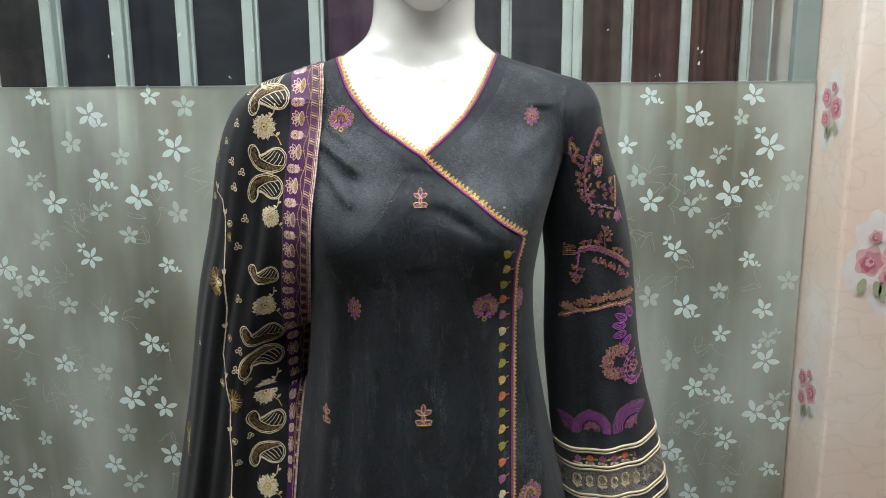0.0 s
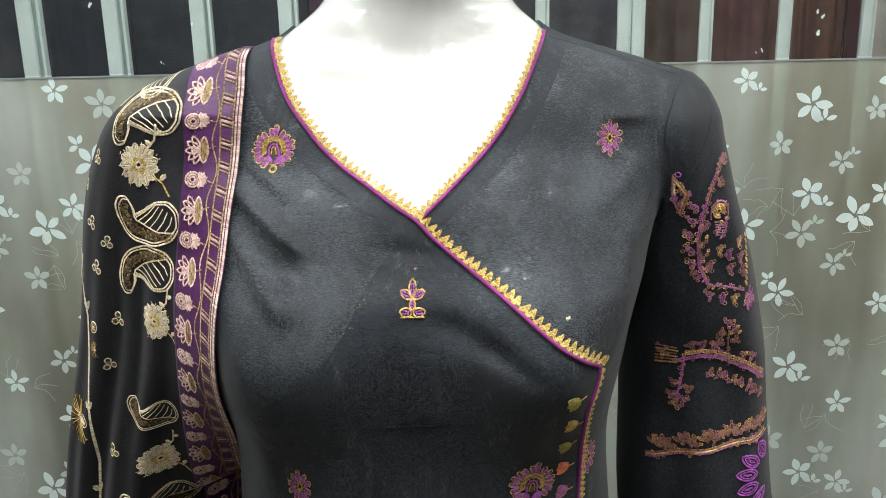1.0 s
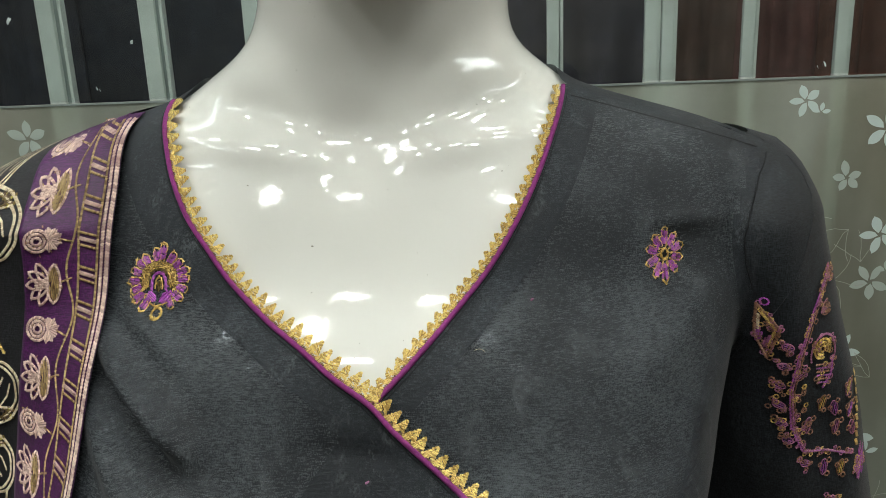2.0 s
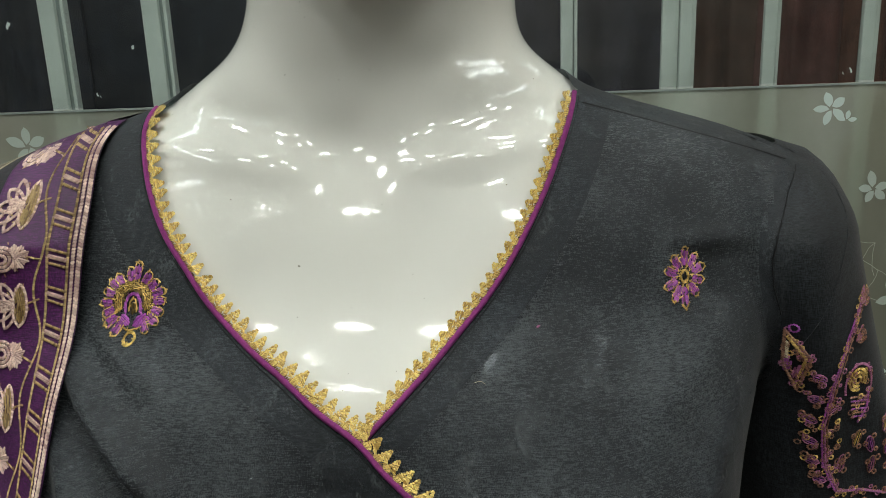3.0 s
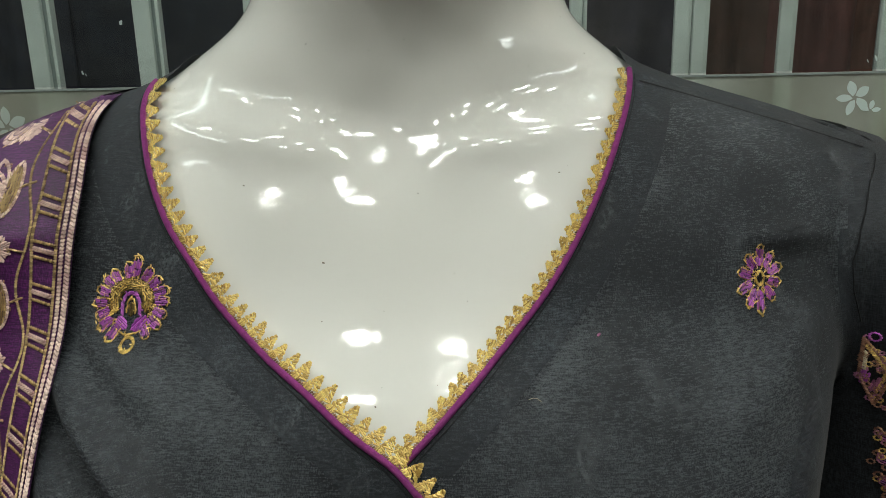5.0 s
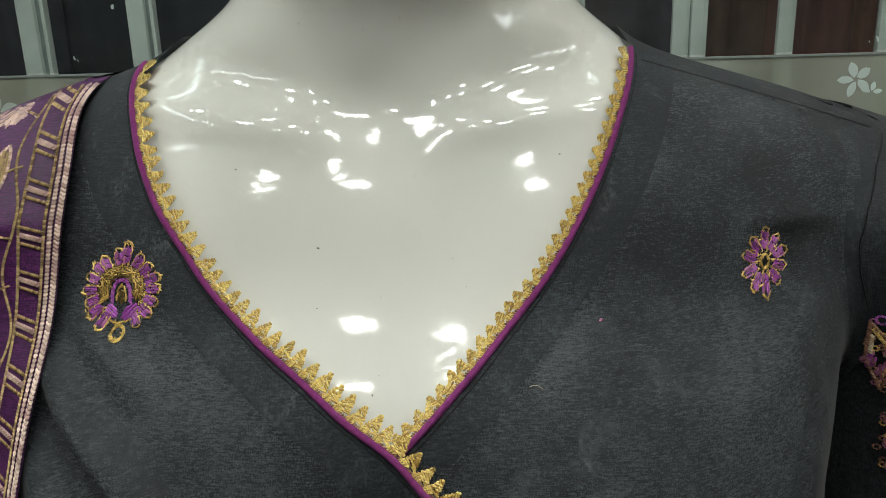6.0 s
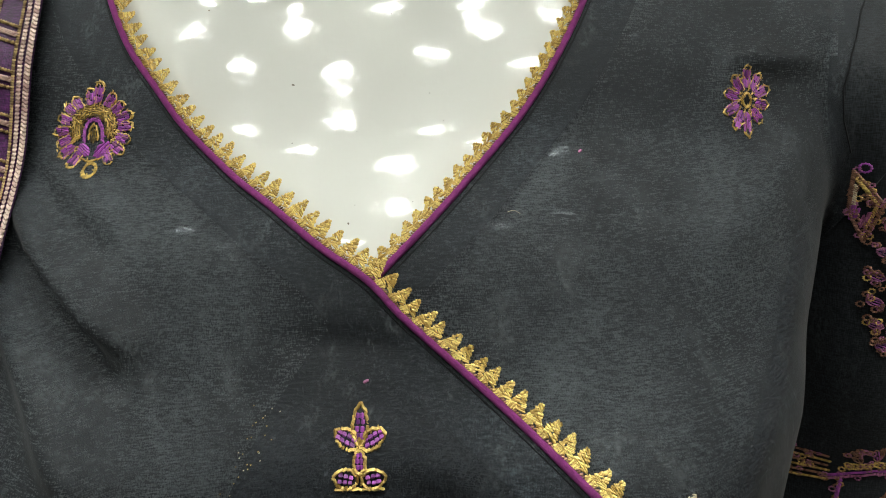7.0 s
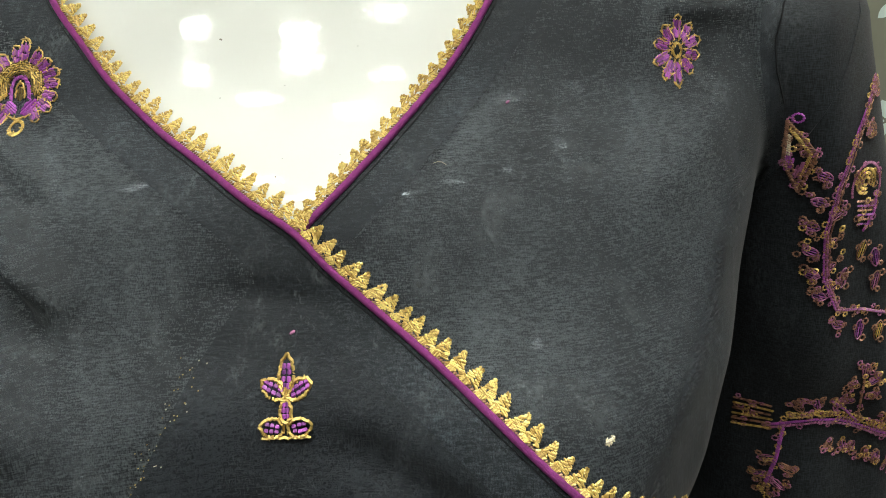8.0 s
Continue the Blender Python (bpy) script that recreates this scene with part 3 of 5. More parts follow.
def bud():
    return [(CREAM, chain(arc(0, 0, 4.5, 0, 360, 18, 3.6), 0.8, 1.5)), (GOLD, chain(arc(0, 0, 2.8, 0, 360, 12, 2.1), 0.7, 1.4)), (CREAM, satin(-3, 0, 0, 5, 2.0, 0.8))]


def tulip():
    """Border flower lying on its side, with a stem of gold."""
    m = []
    for a in (115, 145, 180, 215, 245):
        m.append((BLUSH, rope(leaf_outline(-1, 0, a, 8.2, 3.6), 0.9, 0.7)))
    m += [(BLUSH, satin(-6.5, 0, 0, 7, 3.0, 0.8)), (DULL_GOLD, satin(1.2, -6.5, 82, 7.5, 4.4, 0.75)), (DULL_GOLD, satin(1.2, 6.5, -82, 7.5, 4.4, 0.75)),
          (BLUSH, rope(leaf_outline(1.0, -7, 85, 14, 5.2), 0.85, 0.7)), (DULL_GOLD, chain([(3, 0), (8.5, 1.5)], 0.7, 1.5))]
    return m


def border_bud():
    m = [(BLUSH, rope(arc(-4.2, 0, r, 0, 360, 16, r * 0.9), 0.95, 0.7)) for r in (1.6, 3.0, 4.4)]
    for a in (60, 20, -20, -60, 100, -100):
        m.append((BLUSH, satin(0.8, 0, a, 4.6, 2.2, 0.85)))
    m.append((DULL_GOLD, chain([(4, 0), (8.5, -1.5)], 0.7, 1.5)))
    return m


def lobed(r=9.0, petals=7, a0=20, a1=160, line=ORCHID):
    """Open fan of looped petals round an arch."""
    m = []
    for a in np.linspace(a0, a1, petals):
        c, s = math.cos(math.radians(a)), math.sin(math.radians(a))
        m += [(line, rope(leaf_outline(r * 0.45 * c, r * 0.45 * s, a, r * 0.75, r * 0.34), 1.1, 0.8)), (BRONZE, satin(r * 0.5 * c, r * 0.5 * s, a, r * 0.55, r * 0.18, 0.8))]
    for k in (0.25, 0.38):
        m.append((line, rope(arc(0, 0, r * k, a0 - 30, a1 + 30, 16), 1.1, 0.8)))
    return m


def fuzzy(motif, count=120, mats=None, reach=0.9, long=1.7, w=0.6):
    """The same motif with short stray stitches along its lines, as worn machine embroidery has."""
    out = list(motif)
    for mat, arr in motif:
        arr = np.asarray(arr)
        n = int(count * len(arr) / max(1, sum(len(a) for _, a in motif)))
        if not n or not len(arr):
            continue
        pick = arr[rng.integers(0, len(arr), n)]
        mid = (pick[:, 0:2] + pick[:, 2:4]) / 2 + rng.normal(0, reach, (n, 2))
        a = rng.uniform(0, math.pi, n)
        d = np.column_stack([np.cos(a), np.sin(a)]) * long / 2 * rng.uniform(0.7, 1.3, (n, 1))
        out.append((mat if mats is None else mats[int(rng.integers(0, len(mats)))], np.column_stack([mid - d, mid + d, np.full(n, w)])))
    return out


def embroider(name, motif, parent, front, x=0.0, z=0.0, scale=1.0, turn=0.0, stretch=1.0, lift=0.0003, label="", inside=None):
    """Sets a motif's stitches on the cloth whose front is given; one mesh."""
    a = math.radians(turn)
    R = np.array([[math.cos(a), math.sin(a)], [-math.sin(a), math.cos(a)]]) * scale * 0.001
    mats, V, F, S = [], [], [], []
    count = 0
    for mat, arr in motif:
        arr = np.asarray(arr, float)
        if len(arr) and inside is not None:
            mid = (arr[:, 0:2] + arr[:, 2:4]) / 2 @ R * (stretch, 1) + (x, z)
            arr = arr[inside(mid[:, 0], mid[:, 1])]
        if not len(arr):
            continue
        if mat not in mats:
            mats.append(mat)
        A, B = arr[:, 0:2] @ R, arr[:, 2:4] @ R
        A[:, 0] *= stretch
        B[:, 0] *= stretch
        A, B = A + (x, z), B + (x, z)
        w = arr[:, 4:5] * scale * 0.001
        d = B - A
        n = np.column_stack([-d[:, 1], d[:, 0]]) / (np.linalg.norm(d, axis=1)[:, None] + 1e-9) * w / 2
        p1, p2 = A + d * 0.18, A + d * 0.82
        P = np.stack([A, p1 + n, p1, p1 - n, p2 + n, p2, p2 - n, B], 1)
        Y = front(P[..., 0], P[..., 1]) - lift
        up = rng.uniform(0.45, 0.7, len(arr)) * w[:, 0]
        Y[:, (2, 5)] -= up[:, None]
        Y[:, (0, 7)] -= up[:, None] * 0.25
        V.append(np.stack([P[..., 0], Y, P[..., 1]], -1).reshape(-1, 3))
        base = count + 8 * np.arange(len(arr))
        quads = np.array([(0, 1, 2, 2), (0, 2, 3, 3), (1, 4, 5, 2), (2, 5, 6, 3), (4, 7, 5, 5), (5, 7, 6, 6)])
        F.append((base[:, None, None] + quads).reshape(-1, 4))
        S.append(np.full(len(arr) * 6, mats.index(mat)))
        count += 8 * len(arr)
    if not F:
        return None
    faces = [tuple(f[:3]) if f[2] == f[3] else tuple(f) for f in np.concatenate(F).tolist()]
    return mesh_object(name, np.concatenate(V), faces, mats, parent, label, False, np.concatenate(S))


# ---- the setting: a shop corner with a filmed glass partition and a papered pier ----
GLASS_Y, FILM_TOP, PIER_X, PIER_Y = 1.50, 1.417, 0.685, 1.366
LEFT, RIGHT, BACK, FAR, TOP = -1.7, 1.9, -1.6, 2.25, 2.75


def slab(name, lo, hi, material, label, category="", edge=0.0):
    ob = part(name, box(lo, hi, edge), material, None)
    return tagged(ob, label, category, "", "structure")


# floor and plain walls are unseen; coloured dark to hold down bounced light
slab("floor", (LEFT - 0.1, BACK - 0.1, -0.1), (RIGHT + 0.1, FAR + 0.1, 0), TILE, "beige polished tiled shop floor", "floor")
slab("ceiling", (LEFT - 0.1, BACK - 0.1, TOP), (RIGHT + 0.1, FAR + 0.1, TOP + 0.1), CEILING, "white painted shop ceiling with lamps", "ceiling")
slab("wall_west", (LEFT - 0.1, BACK, 0), (LEFT, FAR, TOP), WALL, "plain unseen side wall, dark to hold down bounced light", "wall")
slab("wall_east", (RIGHT, BACK, 0), (RIGHT + 0.1, FAR, TOP), WALL, "plain unseen side wall, dark to hold down bounced light", "wall")
slab("wall_south", (LEFT, BACK - 0.1, 0), (RIGHT, BACK, TOP), WALL, "plain unseen shop wall, dark to hold down bounced light", "wall")
slab("wall_north", (LEFT, FAR, 0), (RIGHT, FAR + 0.1, TOP), WALL, "plain wall behind the partition, dark to hold down bounced light", "wall")
pier = slab("wall_pier", (PIER_X, PIER_Y, 0), (RIGHT, FAR, TOP), PAPER, "pier covered in pinkish beige rose wallpaper", "wall", 0.006)


def disc_print(name, parent, material, centre, rx, rz, axis, lobes=5, depth=0.12, spin=0.0, proud=0.0004):
    """A flat printed petal shape on a wall: axis 'y' faces the room, axis 'x' faces sideways."""
    a = np.linspace(0, 2 * math.pi, 26, endpoint=False)
    r = 1 + depth * np.cos(lobes * a + spin)
    u, v = rx * r * np.cos(a), rz * r * np.sin(a)
    zero = np.zeros_like(u)
    pts = np.stack([u, zero - proud, v], -1) if axis == "y" else np.stack([zero - proud, u, v], -1)
    verts = np.concatenate([pts + centre, [np.array(centre) - ((0, proud, 0) if axis == "y" else (proud, 0, 0))]])
    return mesh_object(name, verts, [(k, (k + 1) % 26, 26) for k in range(26)], material, parent)


def rose_cluster(x, y, z, axis, size):
    """Printed roses: rings of petals from pale to deep, with a few leaves."""
    deep = 0.0006
    for k, (du, dv, s) in enumerate(((0.01, 0.03, 1.0), (0.03, -0.045, 0.8), (-0.012, -0.01, 0.75), (0.045, 0.012, 0.7))):
        c = (x + du * size, y, z + dv * size) if axis == "y" else (x, y + du * size, z + dv * size)
        disc_print("printed_pale_cloud", pier, PALE_PRINT, c, 0.034 * s * size, 0.042 * s * size, axis, 7, 0.13, k * 1.3, 0.0003 + 0.00005 * k)
    for k, (du, dv, s) in enumerate(((0, 0, 1.0), (0.034, 0.018, 0.8), (0.03, -0.02, 0.75), (0.004, 0.036, 0.45))):
        du, dv, s = du * size, dv * size, s * size
        for ring, (mat, r) in enumerate(((PINKS[2], 0.021), (PINKS[1], 0.016), (PINKS[0], 0.010), (PINKS[2], 0.0065), (PINKS[0], 0.003))):
            c = (x + du + 0.002 * s * math.sin(ring * 2.1), y, z + dv + 0.002 * s * math.cos(ring * 1.7)) if axis == "y" else (x, y + du + 0.002 * s * math.sin(ring * 2.1), z + dv)
            disc_print("printed_rose_petal", pier, mat, c, r * s, r * s, axis, 5 + ring % 2, 0.12, ring + k, deep)
            deep += 0.00025
    for du, dv in ((-0.01, -0.032), (0.012, -0.036), (0.02, -0.042)):
        c = (x + du * size, y, z + dv * size) if axis == "y" else (x, y + du * size, z + dv * size)
        disc_print("printed_leaf", pier, LEAF_PRINT, c, 0.006 * size, 0.011 * size, axis, 2, 0.2, du * 90, deep)


rose_cluster(0.738, PIER_Y, 1.108, "y", 1.25)
rose_cluster(1.15, PIER_Y, 1.30, "y", 1.05)
rose_cluster(1.0, PIER_Y, 0.80, "y", 1.05)
rose_cluster(PIER_X, 1.425, 1.370, "x", 1.0)
rose_cluster(PIER_X, 1.425, 0.845, "x", 1.0)

partition = thing("window_1", "glass partition with frosted floral film below and clear glass above", "window", "", "structure")
part("film_pane", box((LEFT, GLASS_Y, 0), (PIER_X - 0.004, GLASS_Y + 0.004, FILM_TOP)), FILM, partition, "greenish grey frosted film with pale flower print")
clear_pane = part("glass_pane", box((LEFT, GLASS_Y + 0.001, FILM_TOP + 0.002), (PIER_X - 0.004, GLASS_Y + 0.004, TOP - 0.01)), GLASS, partition, "clear glass with smears")
clear_pane.visible_shadow = False
part("window_frame", box((0.640, GLASS_Y + 0.008, FILM_TOP - 0.01), (PIER_X - 0.002, GLASS_Y + 0.03, TOP - 0.01), 0.002), GREY_FRAME_AND_GROOVE, partition, "grey painted frame")
part("film_edge", box((LEFT, GLASS_Y - 0.0012, FILM_TOP - 0.002), (PIER_X - 0.004, GLASS_Y - 0.0002, FILM_TOP)), GREY_FRAME_AND_GROOVE, partition)

# painted bars behind the glass: each a flat face, a groove with its shade put in as grey, and a thin outer rib
BAR_Y = 1.68
for x, w, gap in ((-1.08, 0.022, 0.010), (-0.935, 0.021, 0.010), (-0.799, 0.020, 0.012), (-0.660, 0.022, 0.007), (-0.529, 0.021, 0.006), (-0.397, 0.021, 0.005), (-0.264, 0.020, 0.004), (-0.075, 0.022, 0.004), (0.120, 0.015, 0.002),
                  (0.242, 0.017, 0.0), (0.2635, 0.015, 0.001), (0.3635, 0.015, 0.002), (0.4795, 0.015, 0.002), (0.602, 0.014, 0.003)):
    bar = thing("window_bar", "pale painted upright metal bar behind glass", "bar", "bars of the partition", "structure", (x, BAR_Y, 0))
    part("bar_face", box((0, -0.008, 0.0), (w, 0.0, TOP - 0.002), 0.0012), BAR_PAINT, bar)
    part("bar_web", box((w * 0.3, 0.0005, 0.0), (w + gap, 0.012, TOP - 0.002), 0.001), GREY_FRAME_AND_GROOVE, bar)
    part("bar_rib", box((w + gap - 0.0005, -0.003, 0.0), (w + gap + 0.004, 0.010, TOP - 0.002), 0.001), BAR_PAINT, bar)
part("side_post", box((0.660, BAR_Y - 0.004, FILM_TOP - 0.01), (0.664, BAR_Y + 0.01, TOP - 0.002), 0.0008), BAR_PAINT, partition, "thin pale edge of the side pane")
# small pale specks on the clear glass
glass_marks = np.random.default_rng(31)
for x, z in ((-0.47, 1.507), (-0.59, 1.51), (-0.385, 1.433), (-0.382, 1.43), (-0.60, 1.47), (-0.34, 1.48), (0.462, 1.475), (0.470, 1.470), (0.466, 1.450), (0.395, 1.43), (0.388, 1.427), (0.30, 1.51)):
    a = np.linspace(0, 2 * math.pi, 9, endpoint=False)
    r = glass_marks.uniform(0.0014, 0.0036) * (1 + 0.4 * glass_marks.normal(size=9))
    c, k = math.cos(x * 40), glass_marks.uniform(0.25, 0.8)
    mesh_object("pale_speck", np.column_stack([x + r * np.cos(a) * k + r * np.sin(a) * c * 0.4, np.full(9, GLASS_Y + 0.0004), z + r * np.sin(a)]), [tuple(range(9))], PRINT, partition)

# printed flowers of the film: five petals each
BRIGHT = [(-0.741, 1.402), (-0.646, 1.367), (-0.781, 1.307), (-0.532, 1.401), (-0.493, 1.303), (-0.637, 1.247), (-0.528, 1.243), (-0.567, 1.212), (-0.726, 1.204), (-0.668, 1.098), (-0.523, 1.084), (-0.834, 1.081), (-0.771, 1.063), (-0.645, 0.986), (-0.82, 0.945), (-0.567, 0.929), (-0.74, 0.89), (-0.613, 0.815), (-0.55, 0.796), (-0.715, 0.774), (-0.866, 0.787), (-0.543, 0.696), (-0.659, 0.676), (-0.818, 0.662), (-0.857, 0.628), (-0.747, 0.628)]
FAINT = [(-0.759, 1.243), (-0.683, 1.314), (-0.593, 1.289), (-0.643, 1.186), (-0.496, 1.182), (-0.59, 1.142), (-0.758, 1.132), (-0.804, 1.039), (-0.717, 1.005), (-0.571, 1.018), (-0.81, 0.855), (-0.664, 0.87), (-0.58, 0.841), (-0.793, 0.732), (-0.627, 0.743), (-0.625, 0.635), (-0.883, 0.69), (-0.47, 1.38)]

BRIGHT_EAST = [(0.379, 1.392), (0.466, 1.36), (0.57, 1.391), (0.341, 1.302), (0.604, 1.298), (0.471, 1.242), (0.571, 1.241), (0.536, 1.21), (0.389, 1.198), (0.439, 1.103), (0.578, 1.086), (0.462, 0.994), (0.615, 0.986), (0.536, 0.938), (0.626, 0.882), (0.49, 0.829), (0.545, 0.813), (0.613, 0.776), (0.661, 0.757), (0.559, 0.716), (0.647, 0.655), (0.447, 0.697), (0.493, 0.604), (0.668, 1.14)]
FAINT_EAST = [(0.511, 1.283), (0.361, 1.243), (0.603, 1.18), (0.512, 1.143), (0.394, 1.011), (0.528, 1.024), (0.628, 0.927), (0.442, 0.882), (0.519, 0.86), (0.477, 0.761), (0.474, 0.659), (0.568, 0.62), (0.651, 0.799), (0.549, 1.351), (0.659, 1.043), (0.465, 1.187), (0.429, 1.307), (0.653, 1.234)]


def flower_mesh(name, material, seed, companion):
    """Five separate pointed petals, some with a small half-hidden second flower."""
    r = np.random.default_rng(seed)
    verts, faces = [], []

    def one(cu, cv, size, spin, count):
        for k in range(count):
            a = spin + 2 * math.pi * k / 5 + r.normal(0, 0.08)
            long, wide = size * r.uniform(0.85, 1.12), size * r.uniform(0.40, 0.52)
            s = np.linspace(0.10, 1, 7)
            prof = np.sin(np.pi * np.clip(s, 0, 1) ** 1.25) ** 0.8 * wide / 2
            edge = np.concatenate([np.column_stack([s * long, prof]), np.column_stack([s[::-1] * long, -prof[::-1]])[1:-1]])
            rot = np.array([[math.cos(a), math.sin(a)], [-math.sin(a), math.cos(a)]])
            base = len(verts)
            verts.extend((cu + p[0], 0.0, cv + p[1]) for p in edge @ rot)
            faces.append(tuple(range(base, base + len(edge))))
    one(0, 0, 1.0, r.uniform(0, 1.2), 5)
    if companion:
        one(*companion, 0.62, r.uniform(0, 1.2), 3)
    me = bpy.data.meshes.new(name)
    me.from_pydata(verts, [], faces)
    me.materials.append(material)
    return me


bright_kinds = [flower_mesh("film_flower", PRINT, k, c) for k, c in enumerate((None, (0.9, -0.7), None, (0.7, -0.85), (-0.6, 0.9)))]
faint_kinds = [flower_mesh("film_flower_faint", FAINT_PRINT, 20 + k, c) for k, c in enumerate((None, (0.8, 0.6), None))]
for shift, bright, faint in ((-0.554, BRIGHT, FAINT), (0.0, BRIGHT, FAINT), (0.554, BRIGHT, FAINT), (0.0, BRIGHT_EAST, FAINT_EAST)):
    for names, places, kinds, size in (("film_flower", bright, bright_kinds, 0.0235), ("faint_film_flower", faint, faint_kinds, 0.021)):
        for k, (x, z) in enumerate(places):
            if not LEFT + 0.03 < x + shift < PIER_X - 0.02:
                continue
            ob = new(names, kinds[(k * 7 + 1) % len(kinds)])
            s = size * (0.78 + 0.42 * ((k * 37) % 10) / 10)
            ob.matrix_local = Matrix.Translation((x + shift, GLASS_Y - 0.0003 - 0.00015 * (k % 3), min(z, FILM_TOP - 0.018))) @ Matrix.Diagonal((s, s, s, 1))
            ob.parent = partition
twig_v, twig_f = [], []
for k in range(330):
    x, z, a = rng.uniform(LEFT + 0.1, PIER_X - 0.06), rng.uniform(0.45, FILM_TOP - 0.16), rng.uniform(0, 6.28)
    for branch in range(3):
        pts = [np.array((x, z))]
        aa = a + (branch - 1) * 0.7
        for s in range(5):
            pts.append(pts[-1] + 0.0075 * np.array((math.cos(aa), math.sin(aa))))
            aa += rng.normal(0, 0.28)
        for p, q in zip(pts[:-1], pts[1:]):
            n = np.array((-(q - p)[1], (q - p)[0])) * 0.035
            b = len(twig_v)
            twig_v += [(c[0], GLASS_Y - 0.0005, c[1]) for c in (p + n, p - n, q - n, q + n)]
            twig_f.append((b, b + 1, b + 2, b + 3))
twigs = mesh_object("twig_print", twig_v, twig_f, TWIG_PRINT, partition, "faint grey printed twigs", False)
tagged(twigs, kind="stuff")


def hanging_cloth(x0, x1, y, colour, label, folds, seed):
    """A tall length of folded fabric that stands on the floor behind the glass."""
    r = np.random.default_rng(seed)
    u, v = np.meshgrid(np.linspace(0, 1, 70), np.linspace(0, 1, 40))
    ph = r.uniform(0, 6)
    Y = y + 0.010 * np.sin(u * folds * 3.4 + ph + 0.9 * np.sin(v * 4 + ph)) + 0.003 * np.sin(u * folds * 9 + v * 3)
    X = x0 + (x1 - x0) * u + 0.006 * np.sin(v * 5 + ph)
    m = cloth(label.split()[0] + "_stock_cloth", tuple(c * 0.45 for c in colour), colour, 0.05, 0.35, tuple(min(1, c * 2.5 + 0.02) for c in colour), 0.6)
    ob = sheet("fabric_length", X, Y, v * 2.35 + 0.004, m, None, "", 0.004)
    return tagged(ob, label, "fabric", "fabric lengths behind the glass")


for k, (x0, x1, colour, label) in enumerate((
        (-1.45, -0.98, (0.030, 0.030, 0.032), "charcoal folded fabric length behind the glass"), (-1.00, -0.70, (0.04, 0.036, 0.042), "black folded fabric length behind the glass"),
        (-0.71, -0.46, (0.042, 0.048, 0.072), "navy folded fabric length behind the glass"), (-0.47, -0.20, (0.044, 0.050, 0.070), "navy folded fabric length behind the glass"),
        (-0.21, -0.02, (0.13, 0.05, 0.11), "plum folded fabric length behind the glass"), (-0.03, 0.25, (0.08, 0.075, 0.10), "slate patterned fabric length behind the glass"),
        (0.25, 0.34, (0.15, 0.085, 0.066), "brown folded fabric length behind the glass"), (0.335, 0.45, (0.20, 0.085, 0.076), "maroon folded fabric length behind the glass"),
        (0.445, 0.55, (0.21, 0.095, 0.07), "russet folded fabric length behind the glass"), (0.545, 0.64, (0.15, 0.055, 0.065), "wine folded fabric length behind the glass"))):
    hanging_cloth(x0 * 1.19, x1 * 1.19, 1.83 + 0.008 * (k % 2), colour, label, 2 + k % 3, k)


def round_lamp(x, y, r):
    lamp = thing("ceiling_lamp", "lit oval white ceiling lamp", "lamp", "oval ceiling lamps", "", (x, y, TOP))
    for name, rad, h, mat in (("rim", r + 0.012, 0.02, LAMP_RIM), ("diffuser", r, 0.024, LAMP_ON)):
        bm = bmesh.new()
        bmesh.ops.create_cone(bm, cap_ends=True, segments=32, radius1=rad * 0.97, radius2=rad, depth=h, matrix=Matrix.Translation((0, 0, -h / 2 - 0.001)) @ Matrix.Diagonal((1.25, 0.62, 1, 1)))
        part(name, bm, mat, lamp)


for x, y in ((-0.85, 0.42), (-0.42, 0.30), (-0.10, 0.42), (0.24, 0.30), (0.52, 0.46), (0.95, 0.40), (-0.62, 0.66), (-0.24, 0.62), (0.10, 0.70), (0.42, 0.74), (0.74, 0.68), (-0.95, 0.98), (-0.50, 0.94), (-0.08, 0.98), (0.30, 1.02), (0.70, 0.98), (0.05, 0.12), (-0.30, 0.02), (0.45, 0.05), (-0.7, 0.1)):
    round_lamp(x, y, 0.043)
# unseen tubes added as fill; two of them brighten bars and fabric behind glass
for x, y, turn in ((-1.25, 0.75, 90), (1.35, 0.75, 90), (0.0, 1.60, 0), (-1.2, 1.60, 0)):
    tl = thing("fill_tube", "lit white tube, added out of view as fill light", "lamp", "tube lamps", "", (x, y, TOP))
    tl.rotation_euler = (0, 0, radians(turn))
    part("housing", box((-0.6, -0.03, -0.03), (0.6, 0.03, -0.002), 0.004), LAMP_RIM, tl)
    v, f = tube([(s, 0, -0.05) for s in np.linspace(-0.58, 0.58, 8)], 0.013, 12)
    mesh_object("tube", v, f, TUBE_ON, tl)

# ---- the mannequin: one glossy white mesh ----
BODY = trunk([
    (0.8, 0.165, 0.11, 2.2), (0.92, 0.168, 0.115, 2.2), (1.05, 0.118, 0.085, 2.2), (1.169, 0.126, 0.108, 2.4), (1.25, 0.147, 0.17, 3.2),
    (1.287, 0.158, 0.167, 3.2), (1.311, 0.166, 0.153, 3.1), (1.342, 0.18, 0.139, 2.6), (1.375, 0.196, 0.111, 2.2), (1.4, 0.203, 0.098, 2.15),
    (1.412, 0.194, 0.092, 2.1), (1.421, 0.18, 0.087, 2.1), (1.431, 0.156, 0.082, 2.1), (1.444, 0.119, 0.077, 2.1), (1.452, 0.102, 0.074, 2.1),
    (1.46, 0.094, 0.072, 2.1), (1.468, 0.081, 0.07, 2), (1.478, 0.073, 0.069, 2), (1.492, 0.069, 0.067, 2), (1.515, 0.0675, 0.066, 2),
    (1.6, 0.067, 0.066, 2)], 0.0085, 0.004)


